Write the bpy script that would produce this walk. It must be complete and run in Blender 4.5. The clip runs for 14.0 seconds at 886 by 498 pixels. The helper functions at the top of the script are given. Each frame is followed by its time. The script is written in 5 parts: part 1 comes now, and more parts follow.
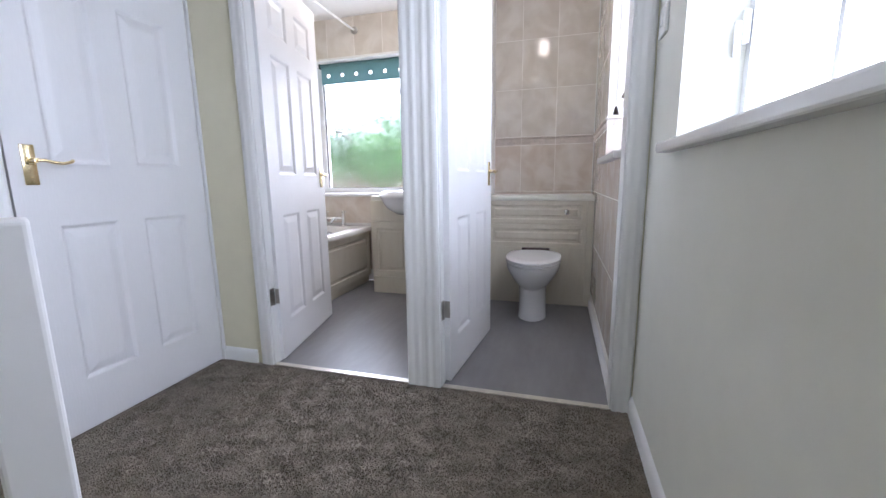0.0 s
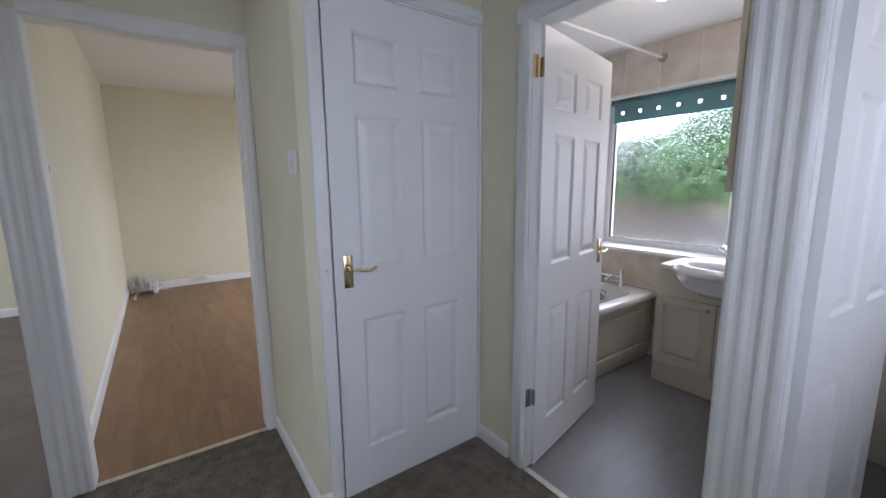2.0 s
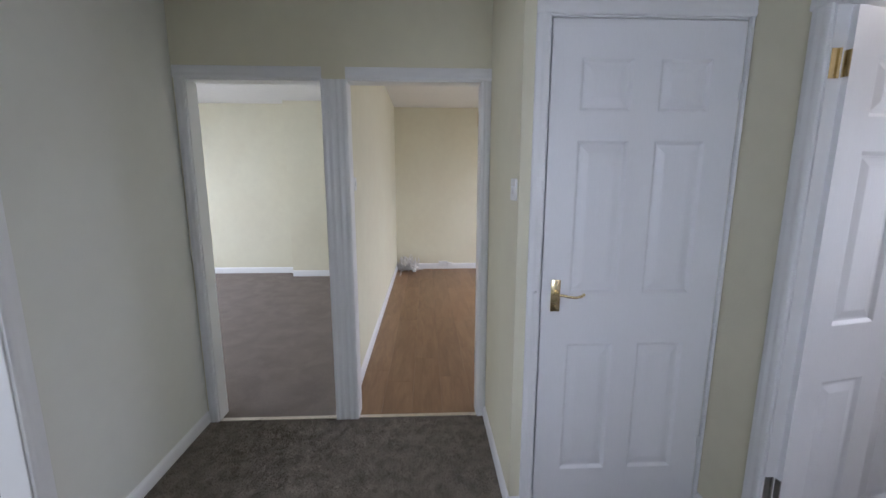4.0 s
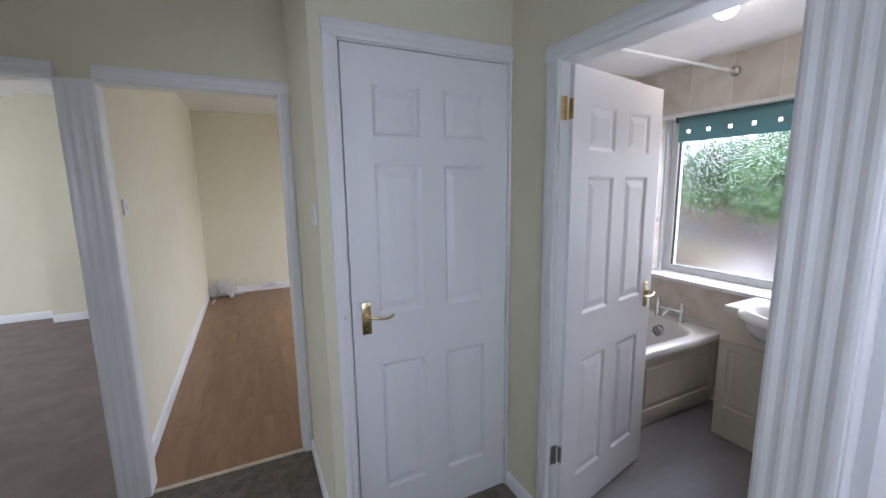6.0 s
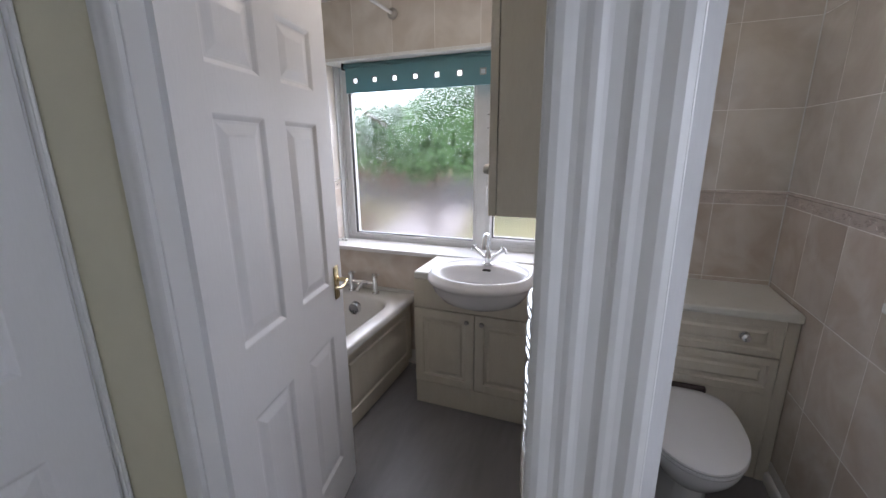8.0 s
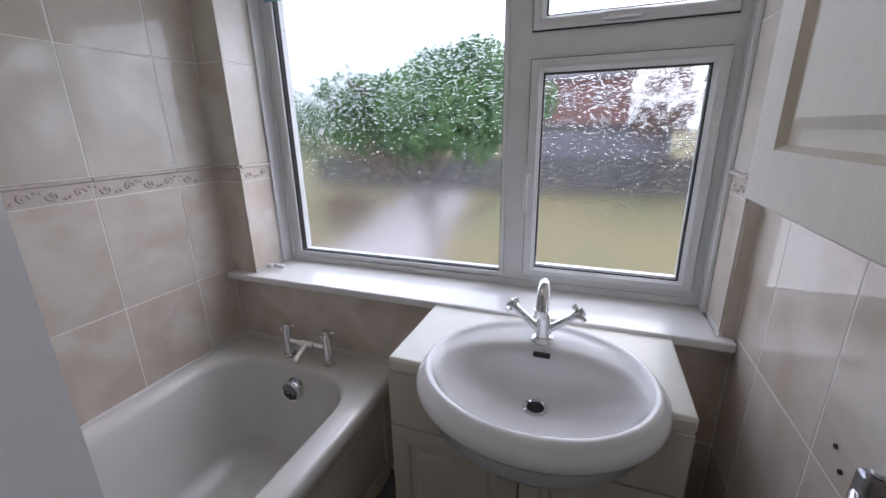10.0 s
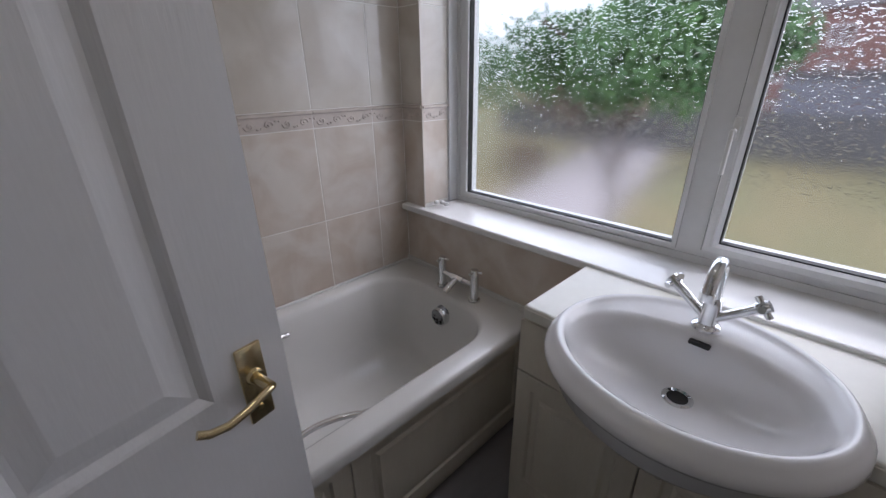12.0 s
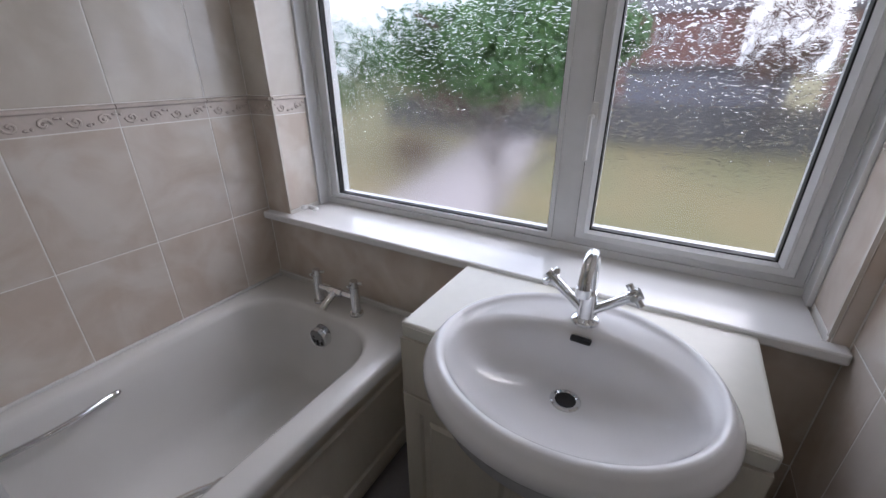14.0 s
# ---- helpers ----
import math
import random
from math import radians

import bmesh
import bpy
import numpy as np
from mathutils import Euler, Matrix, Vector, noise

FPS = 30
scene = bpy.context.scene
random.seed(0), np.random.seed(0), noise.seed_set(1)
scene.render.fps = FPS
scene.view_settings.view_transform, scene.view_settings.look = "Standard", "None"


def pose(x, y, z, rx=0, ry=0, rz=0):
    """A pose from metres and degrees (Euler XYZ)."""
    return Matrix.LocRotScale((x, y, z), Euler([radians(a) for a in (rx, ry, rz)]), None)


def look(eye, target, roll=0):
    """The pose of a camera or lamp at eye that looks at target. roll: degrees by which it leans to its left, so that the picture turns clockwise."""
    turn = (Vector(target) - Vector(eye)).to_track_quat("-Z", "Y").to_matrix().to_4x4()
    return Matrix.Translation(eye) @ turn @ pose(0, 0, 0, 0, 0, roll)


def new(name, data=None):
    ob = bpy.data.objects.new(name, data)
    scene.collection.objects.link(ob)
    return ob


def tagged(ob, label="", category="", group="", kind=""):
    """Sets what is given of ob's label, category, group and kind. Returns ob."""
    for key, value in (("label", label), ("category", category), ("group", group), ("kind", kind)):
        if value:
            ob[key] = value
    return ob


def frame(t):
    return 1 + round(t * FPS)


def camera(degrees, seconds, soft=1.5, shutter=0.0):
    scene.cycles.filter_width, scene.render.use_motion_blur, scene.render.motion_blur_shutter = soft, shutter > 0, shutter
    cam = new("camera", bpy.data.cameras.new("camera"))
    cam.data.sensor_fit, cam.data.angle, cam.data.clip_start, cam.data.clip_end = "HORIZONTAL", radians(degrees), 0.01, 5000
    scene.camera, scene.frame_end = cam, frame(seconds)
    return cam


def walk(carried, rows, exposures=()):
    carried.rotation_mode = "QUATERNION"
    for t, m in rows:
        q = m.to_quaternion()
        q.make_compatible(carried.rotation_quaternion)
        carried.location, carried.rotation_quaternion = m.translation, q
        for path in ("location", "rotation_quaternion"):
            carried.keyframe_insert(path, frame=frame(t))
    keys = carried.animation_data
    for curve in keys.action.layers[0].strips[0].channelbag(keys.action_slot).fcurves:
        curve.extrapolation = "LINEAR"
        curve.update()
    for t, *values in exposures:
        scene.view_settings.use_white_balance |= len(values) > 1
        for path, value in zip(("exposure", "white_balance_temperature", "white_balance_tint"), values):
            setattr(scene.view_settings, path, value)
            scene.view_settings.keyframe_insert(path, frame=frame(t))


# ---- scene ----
cam = camera(96.1, 14.0)
PATH = [
    (0, (0.351, 0.144, 0.906), (-0.201, 2.036, 0.567), -0.8),
    (0.5, (0.315, 0.265, 0.975), (-0.405, 2.099, 0.636), -0.8),
    (0.7, (0.309, 0.331, 1.053), (-0.56, 2.1, 0.713), -0.7),
    (1, (0.279, 0.384, 1.126), (-0.817, 2.023, 0.793), -0.3),
    (1.5, (0.156, 0.461, 1.247), (-1.236, 1.858, 0.917), 0.1),
    (2, (0.147, 0.46, 1.303), (-1.463, 1.605, 0.987), -0.6),
    (2.5, (0.117, 0.515, 1.328), (-1.691, 1.313, 1.023), -0.8),
    (3, (0.135, 0.526, 1.417), (-1.806, 0.877, 1.087), 0.7),
    (5.3, (0.259, 0.548, 1.436), (-1.711, 0.572, 1.093), -0.1),
    (5.5, (0.234, 0.564, 1.448), (-1.717, 0.867, 1.132), -0.4),
    (6, (0.19, 0.657, 1.487), (-1.59, 1.515, 1.175), -0.8),
    (6.5, (0.166, 0.79, 1.466), (-1.218, 2.192, 1.137), -0.5),
    (7, (0.099, 0.867, 1.447), (-0.808, 2.6, 1.033), -0.4),
    (7.5, (0.003, 0.977, 1.406), (-0.724, 2.79, 0.975), -0.2),
    (8, (-0.209, 1.207, 1.438), (-0.910, 3.014, 0.944), -0.5),
    (8.5, (-0.456, 1.497, 1.437), (-1.15, 3.297, 0.909), -0.3),
    (8.7, (-0.543, 1.587, 1.426), (-1.209, 3.399, 0.903), -0.9),
    (10.8, (-0.649, 2.481, 1.342), (-1.392, 4.214, 0.677), -0.9),
    (11, (-0.649, 2.438, 1.347), (-1.472, 4.124, 0.654), -0.4),
    (11.5, (-0.619, 2.347, 1.352), (-1.747, 3.829, 0.624), -1.2),
    (12, (-0.603, 2.296, 1.341), (-1.924, 3.569, 0.545), -0.7),
    (12.5, (-0.582, 2.255, 1.332), (-2.025, 3.376, 0.519), -0.7),
    (13, (-0.629, 2.288, 1.353), (-2.117, 3.337, 0.525), -1.4),
    (13.5, (-0.627, 2.393, 1.346), (-1.955, 3.642, 0.522), -1.7),
    (14, (-0.63, 2.461, 1.316), (-1.558, 4.03, 0.492), -0.4),
]
EXPOSURES = [(t, e, k, 19) for t, e, k in ((0, 1.42, 5650), (0.5, 1.1, 5650), (1.0, 0.62, 5700), (1.5, 0.42, 5700), (2.5, 0.46, 5650), (3.0, 0.5, 5650), (5.5, 0.62, 5600), (6.0, 0.54, 5650), (6.5, 0.36, 5750), (7.5, 0.2, 5850), (8.0, 0.2, 5900), (8.5, 0.25, 5800), (8.7, 0.25, 5800), (10.8, -0.82, 5700), (11.5, -0.78, 5750), (12.0, -0.66, 5800), (13.0, -0.46, 5850), (13.5, -0.46, 5800), (14.0, -0.62, 5800))]
walk(cam, [(t, look(eye, target, roll)) for t, eye, target, roll in PATH], EXPOSURES)

# ---- world, sun and large lights ----
world = bpy.data.worlds.new("overcast_sky")
scene.world = world
world.use_nodes = True
wn = world.node_tree.nodes
sky = wn.new("ShaderNodeTexSky")
sky.sky_type, sky.sun_disc = "NISHITA", False
sky.sun_elevation, sky.sun_rotation = radians(38), radians(20)
sky.air_density, sky.dust_density, sky.ozone_density = 1.0, 6.0, 0.6
wn["Background"].inputs["Strength"].default_value = 0.30
haze = wn.new("ShaderNodeMix")
haze.data_type = "RGBA"
haze.inputs[0].default_value = 0.75
haze.inputs[7].default_value = (13.0, 13.6, 14.4, 1)
world.node_tree.links.new(sky.outputs[0], haze.inputs[6])
world.node_tree.links.new(haze.outputs[2], wn["Background"].inputs["Color"])


def lamp(name, kind, m, energy, color, **settings):
    data = bpy.data.lights.new(name, kind)
    data.energy, data.color = energy, color
    for key, value in settings.items():
        if key == "size":
            data.size = value
        elif key == "size_y":
            data.shape = "RECTANGLE"
            data.size_y = value
        elif key == "angle":
            data.angle = value
        elif key == "radius":
            data.shadow_soft_size = value
    ob = new(name, data)
    ob.matrix_world = m
    return ob


lamp("sun", "SUN", look((0, 0, 8), (-1.6, -4, 2.5)), 0.8, (1, 0.96, 0.9), angle=radians(20))
DAY = (0.93, 0.97, 1.0)
lamp("daylight_landing_window", "AREA", look((0.80, 1.02, 1.50), (0, 1.02, 0.45)), 2.9, DAY, size=0.72, size_y=0.95)
lamp("daylight_wc_window", "AREA", look((0.80, 2.27, 1.50), (0, 2.27, 0.95)), 0.8, DAY, size=0.5, size_y=0.9)
lamp("daylight_bathroom_window", "AREA", look((-1.10, 3.595, 1.33), (-1.10, 2.4, 1.33)), 4.4, DAY, size=1.5, size_y=0.85)
lamp("daylight_wood_room_window", "AREA", look((-4.2, 3.36, 1.45), (-4.2, 0.6, -2.2)), 30, DAY, size=1.9, size_y=1.1)
lamp("daylight_carpet_room_window", "AREA", look((-4.0, -4.1, 1.45), (-4.0, -1.0, -2.6)), 38, DAY, size=1.9, size_y=1.1)
# Added lamp for the small room's unseen daylight; no window is built there.
lamp("daylight_small_room_window", "AREA", look((0.55, -2.6, 1.45), (-2, -2.3, 0.3)), 40, DAY, size=1.2, size_y=1.1)
lamp("bathroom_lamp_light", "POINT", pose(-0.93, 2.55, 2.17), 1.8, (1, 0.86, 0.68), radius=0.05)
lamp("wc_lamp_light", "POINT", pose(0.15, 2.32, 2.17), 0.7, (1, 0.86, 0.68), radius=0.05)

# ---- materials ----


def mat(name, base, rough=0.5, metal=0.0, grain=0.0, grain_scale=40.0, tint=None, tint_scale=3.0, bump=0.0, bump_scale=200.0,
        coat=0.0, per_object=0.0, stretch=(1, 1, 1), detail=5.0, spread=(0.35, 0.65), rough_var=0.0):
    """A principled material whose colour drifts from base to tint at a broad scale and by grain at a fine one, with noise relief."""
    m = bpy.data.materials.new(name)
    m.use_nodes = True
    n, l = m.node_tree.nodes, m.node_tree.links
    b = n["Principled BSDF"]
    b.inputs["Base Color"].default_value = (*base, 1)
    b.inputs["Roughness"].default_value = rough
    b.inputs["Metallic"].default_value = metal
    b.inputs["Coat Weight"].default_value = coat
    b.inputs["Coat Roughness"].default_value = 0.08
    tc = n.new("ShaderNodeTexCoord")
    mp = n.new("ShaderNodeMapping")
    mp.inputs["Scale"].default_value = stretch
    l.new(tc.outputs["Object"], mp.inputs["Vector"])
    if per_object:
        info = n.new("ShaderNodeObjectInfo")
        mul = n.new("ShaderNodeMath")
        mul.operation = "MULTIPLY"
        mul.inputs[1].default_value = 37.0
        l.new(info.outputs["Random"], mul.inputs[0])
        l.new(mul.outputs[0], mp.inputs["Location"])
    col = None
    if tint:
        t = n.new("ShaderNodeTexNoise")
        t.inputs["Scale"].default_value, t.inputs["Detail"].default_value = tint_scale, detail
        t.inputs["Distortion"].default_value = 0.6
        r = n.new("ShaderNodeMapRange")
        r.inputs["From Min"].default_value, r.inputs["From Max"].default_value = spread
        mix = n.new("ShaderNodeMix")
        mix.data_type = "RGBA"
        mix.inputs[6].default_value, mix.inputs[7].default_value = (*base, 1), (*tint, 1)
        l.new(mp.outputs[0], t.inputs["Vector"])
        l.new(t.outputs[0], r.inputs[0])
        l.new(r.outputs[0], mix.inputs[0])
        col = mix.outputs[2]
        if rough_var:
            rr = n.new("ShaderNodeMapRange")
            rr.inputs["To Min"].default_value, rr.inputs["To Max"].default_value = rough, rough + rough_var
            l.new(t.outputs[0], rr.inputs[0])
            l.new(rr.outputs[0], b.inputs["Roughness"])
    if grain or per_object:
        hsv = n.new("ShaderNodeHueSaturation")
        if col:
            l.new(col, hsv.inputs["Color"])
        else:
            hsv.inputs["Color"].default_value = (*base, 1)
        g = n.new("ShaderNodeTexNoise")
        g.inputs["Scale"].default_value, g.inputs["Detail"].default_value = grain_scale, 3
        l.new(mp.outputs[0], g.inputs["Vector"])
        r2 = n.new("ShaderNodeMapRange")
        r2.inputs["From Min"].default_value, r2.inputs["From Max"].default_value = 0.25, 0.75
        r2.inputs["To Min"].default_value, r2.inputs["To Max"].default_value = 1 - grain, 1 + grain
        l.new(g.outputs[0], r2.inputs[0])
        value = r2.outputs[0]
        if per_object:
            r3 = n.new("ShaderNodeMapRange")
            r3.inputs["To Min"].default_value, r3.inputs["To Max"].default_value = 1 - per_object, 1 + per_object
            l.new(info.outputs["Random"], r3.inputs[0])
            mm = n.new("ShaderNodeMath")
            mm.operation = "MULTIPLY"
            l.new(value, mm.inputs[0])
            l.new(r3.outputs[0], mm.inputs[1])
            value = mm.outputs[0]
        l.new(value, hsv.inputs["Value"])
        col = hsv.outputs[0]
    if col:
        l.new(col, b.inputs["Base Color"])
    if bump:
        q = n.new("ShaderNodeTexNoise")
        q.inputs["Scale"].default_value, q.inputs["Detail"].default_value = bump_scale, 4
        l.new(mp.outputs[0], q.inputs["Vector"])
        bp = n.new("ShaderNodeBump")
        bp.inputs["Strength"].default_value, bp.inputs["Distance"].default_value = 1.0, bump
        l.new(q.outputs[0], bp.inputs["Height"])
        l.new(bp.outputs[0], b.inputs["Normal"])
    return m


def glow(name, color, strength):
    m = mat(name, color, 0.4)
    b = m.node_tree.nodes["Principled BSDF"]
    b.inputs["Emission Color"].default_value = (*color, 1)
    b.inputs["Emission Strength"].default_value = strength
    return m


GLOSS = mat("white_gloss_paint", (0.80, 0.80, 0.795), 0.28, grain=0.008, grain_scale=8, tint=(0.775, 0.775, 0.77), tint_scale=2.5, rough_var=0.1)
DOOR = mat("white_door_paint", (0.80, 0.80, 0.81), 0.34, grain=0.015, grain_scale=300, tint=(0.77, 0.77, 0.78), tint_scale=2, bump=0.0003, bump_scale=160, stretch=(1, 1, 0.12), rough_var=0.1)
CREAM = mat("cream_emulsion", (0.72, 0.69, 0.53), 0.8, grain=0.02, grain_scale=12, tint=(0.70, 0.66, 0.50), tint_scale=1.5, bump=0.0008, bump_scale=90)
PALE = mat("pale_emulsion", (0.745, 0.745, 0.675), 0.75, grain=0.015, grain_scale=12, tint=(0.725, 0.72, 0.65), tint_scale=1.5, bump=0.0004, bump_scale=80)
CEIL = mat("ceiling_paint", (0.82, 0.81, 0.79), 0.85, grain=0.02, grain_scale=20, bump=0.001, bump_scale=60)
CARPET = mat("taupe_carpet", (0.185, 0.155, 0.120), 0.95, grain=0.35, grain_scale=260, tint=(0.27, 0.232, 0.185), tint_scale=14, bump=0.006, bump_scale=220, detail=8)
CARPET2 = mat("grey_brown_carpet", (0.185, 0.15, 0.13), 0.95, grain=0.15, grain_scale=200, tint=(0.22, 0.185, 0.16), tint_scale=5, bump=0.004, bump_scale=200)
CARPET3 = mat("light_carpet", (0.42, 0.40, 0.36), 0.95, grain=0.15, grain_scale=200, tint=(0.36, 0.34, 0.31), tint_scale=5, bump=0.004, bump_scale=200)
VINYL = mat("grey_vinyl", (0.20, 0.193, 0.198), 0.32, grain=0.06, grain_scale=30, tint=(0.25, 0.242, 0.25), tint_scale=5, bump=0.0006, bump_scale=45, stretch=(1, 0.25, 1), rough_var=0.15)
LAMINATE = mat("oak_laminate", (0.195, 0.106, 0.052), 0.40, grain=0.10, grain_scale=14, tint=(0.26, 0.152, 0.078), tint_scale=3.2, bump=0.0003, bump_scale=100, per_object=0.11, stretch=(0.7, 4, 1))
TILE = mat("beige_marbled_tile", (0.60, 0.51, 0.43), 0.05, grain=0.03, grain_scale=14, tint=(0.70, 0.64, 0.575), tint_scale=6, bump=0.0003, bump_scale=9, per_object=0.025, detail=6, spread=(0.38, 0.62), rough_var=0.05)
TILE_PALE = mat("pale_marbled_tile", (0.60, 0.545, 0.475), 0.05, grain=0.03, grain_scale=14, tint=(0.70, 0.66, 0.60), tint_scale=5, bump=0.0003, bump_scale=9, per_object=0.02, detail=6, spread=(0.38, 0.64), rough_var=0.05)
BORDER = mat("beige_relief_tile", (0.60, 0.535, 0.48), 0.2, grain=0.03, grain_scale=30, tint=(0.68, 0.60, 0.54), tint_scale=20, per_object=0.02)
GROUT = mat("pale_grout", (0.84, 0.82, 0.78), 0.85, grain=0.06, grain_scale=60)
CERAMIC = mat("white_ceramic", (0.80, 0.80, 0.81), 0.13, tint=(0.77, 0.77, 0.78), tint_scale=4, coat=0.5)
ACRYLIC = mat("white_acrylic", (0.72, 0.71, 0.69), 0.14, tint=(0.68, 0.67, 0.65), tint_scale=3, coat=0.3, rough_var=0.08)
SILL = mat("white_plastic_sill", (0.84, 0.84, 0.84), 0.15, tint=(0.80, 0.80, 0.79), tint_scale=4, coat=0.25, rough_var=0.06)
UPVC = mat("white_upvc", (0.80, 0.81, 0.82), 0.25, tint=(0.75, 0.76, 0.76), tint_scale=5, grain=0.02)
UNIT = mat("cream_wood_grain_foil", (0.67, 0.625, 0.53), 0.4, grain=0.03, grain_scale=60, tint=(0.64, 0.59, 0.495), tint_scale=5, bump=0.0003, bump_scale=120, stretch=(4, 4, 0.6))
WORKTOP = mat("pale_cream_laminate", (0.74, 0.73, 0.665), 0.3, grain=0.02, grain_scale=30, tint=(0.71, 0.70, 0.63), tint_scale=5)
CHROME = mat("chrome", (0.82, 0.83, 0.84), 0.09, metal=1.0, tint=(0.74, 0.75, 0.76), tint_scale=20)
DARKCHROME = mat("smoked_chrome", (0.35, 0.35, 0.36), 0.2, metal=1.0, tint=(0.3, 0.3, 0.31), tint_scale=20)
BRASS = mat("polished_brass", (0.80, 0.68, 0.42), 0.2, metal=1.0, tint=(0.66, 0.53, 0.30), tint_scale=25)
STEEL = mat("dull_steel", (0.50, 0.48, 0.45), 0.38, metal=1.0, tint=(0.40, 0.38, 0.35), tint_scale=20)
STRIP = mat("threshold_metal", (0.72, 0.68, 0.60), 0.3, metal=0.9, tint=(0.6, 0.56, 0.5), tint_scale=20)
BLIND = mat("teal_blind_cloth", (0.20, 0.34, 0.36), 0.8, grain=0.06, grain_scale=300, tint=(0.20, 0.37, 0.395), tint_scale=4, bump=0.0004, bump_scale=500)
DARK = mat("dark_brown_plastic", (0.035, 0.02, 0.02), 0.35, tint=(0.05, 0.03, 0.03), tint_scale=20)
# Black for rubber parts, and for shadow drawn into gaps and holes.
BLACK = mat("black_rubber_and_shadow", (0.012, 0.012, 0.012), 0.6, tint=(0.02, 0.02, 0.02), tint_scale=30)
PLASTIC = mat("white_plastic", (0.78, 0.78, 0.77), 0.35, tint=(0.72, 0.72, 0.70), tint_scale=20)
CORD = mat("white_cable", (0.70, 0.69, 0.66), 0.5, tint=(0.62, 0.60, 0.57), tint_scale=30)
LAWN = mat("dry_lawn", (0.20, 0.155, 0.068), 0.9, grain=0.2, grain_scale=6, tint=(0.13, 0.13, 0.055), tint_scale=0.3, bump=0.02, bump_scale=20)
PATH_M = mat("pinkish_paving", (0.31, 0.27, 0.265), 0.8, grain=0.1, grain_scale=5, tint=(0.34, 0.30, 0.285), tint_scale=1)
LEAF = mat("green_leaf", (0.04, 0.10, 0.028), 0.5, grain=0.4, grain_scale=3, tint=(0.09, 0.18, 0.05), tint_scale=1.5)
DRYLEAF = mat("red_brown_leaf", (0.16, 0.07, 0.06), 0.6, grain=0.3, grain_scale=3, tint=(0.12, 0.09, 0.05), tint_scale=1.5)
BARK = mat("bark", (0.12, 0.09, 0.07), 0.9, grain=0.3, grain_scale=10, tint=(0.08, 0.06, 0.05), tint_scale=4)
FENCE = mat("weathered_grey_wood", (0.13, 0.125, 0.125), 0.85, grain=0.2, grain_scale=8, tint=(0.09, 0.085, 0.085), tint_scale=2, per_object=0.15)
SHED = mat("pale_grey_boards", (0.24, 0.235, 0.26), 0.8, grain=0.1, grain_scale=6, tint=(0.19, 0.185, 0.21), tint_scale=1)
BRICK = mat("red_brick", (0.25, 0.13, 0.11), 0.85, grain=0.15, grain_scale=8, tint=(0.20, 0.11, 0.095), tint_scale=2)
ROOFING = mat("grey_roof_tile", (0.14, 0.12, 0.12), 0.8, grain=0.15, grain_scale=8, tint=(0.11, 0.10, 0.10), tint_scale=2)
GLOBE = glow("lit_opal_glass", (1.0, 0.88, 0.70), 9.0)


def glass(name, rough, bump, scale):
    m = bpy.data.materials.new(name)
    m.use_nodes = True
    n, l = m.node_tree.nodes, m.node_tree.links
    b = n["Principled BSDF"]
    b.inputs["Base Color"].default_value = (0.96, 0.98, 0.98, 1)
    b.inputs["Roughness"].default_value = rough
    b.inputs["Transmission Weight"].default_value = 1.0
    b.inputs["IOR"].default_value = 1.3
    if bump:
        tc = n.new("ShaderNodeTexCoord")
        mp = n.new("ShaderNodeMapping")
        mp.inputs["Scale"].default_value = (0.6, 1, 1.5)
        v = n.new("ShaderNodeTexNoise")
        v.inputs["Scale"].default_value, v.inputs["Detail"].default_value, v.inputs["Distortion"].default_value = scale, 1.0, 0.9
        drops = n.new("ShaderNodeMapRange")
        drops.interpolation_type = "SMOOTHSTEP"
        drops.inputs["From Min"].default_value, drops.inputs["From Max"].default_value = 0.60, 0.84
        l.new(v.outputs[0], drops.inputs[0])
        place = n.new("ShaderNodeSeparateXYZ")
        l.new(tc.outputs["Object"], place.inputs[0])
        mist = n.new("ShaderNodeMapRange")
        mist.inputs["From Min"].default_value, mist.inputs["From Max"].default_value = 1.02, 1.32
        mist.inputs["To Min"].default_value, mist.inputs["To Max"].default_value = rough + 0.16, rough
        l.new(place.outputs[2], mist.inputs[0])
        l.new(mist.outputs[0], b.inputs["Roughness"])
        bp = n.new("ShaderNodeBump")
        bp.inputs["Strength"].default_value, bp.inputs["Distance"].default_value = 1.0, bump
        l.new(tc.outputs["Object"], mp.inputs[0])
        l.new(mp.outputs[0], v.inputs["Vector"])
        clearer = n.new("ShaderNodeMapRange")
        clearer.inputs["From Min"].default_value, clearer.inputs["From Max"].default_value = 0.95, 1.35
        clearer.inputs["To Min"].default_value, clearer.inputs["To Max"].default_value = 0.25, 1.0
        l.new(place.outputs[2], clearer.inputs[0])
        l.new(clearer.outputs[0], bp.inputs["Strength"])
        l.new(drops.outputs[0], bp.inputs["Height"])
        l.new(bp.outputs[0], b.inputs["Normal"])
    return m


RAIN_GLASS = glass("rain_textured_glass", 0.075, 0.0012, 125)
CLEAR_GLASS = glass("clear_glass", 0.02, 0, 0)

bn, bl = BLIND.node_tree.nodes, BLIND.node_tree.links
through_cloth = bn.new("ShaderNodeBsdfTranslucent")
through_cloth.inputs["Color"].default_value = (0.30, 0.52, 0.56, 1)
cloth_mix = bn.new("ShaderNodeMixShader")
cloth_mix.inputs[0].default_value = 0.35
bl.new(bn["Principled BSDF"].outputs[0], cloth_mix.inputs[1])
bl.new(through_cloth.outputs[0], cloth_mix.inputs[2])
bl.new(cloth_mix.outputs[0], bn["Material Output"].inputs["Surface"])

# ---- mesh helpers ----


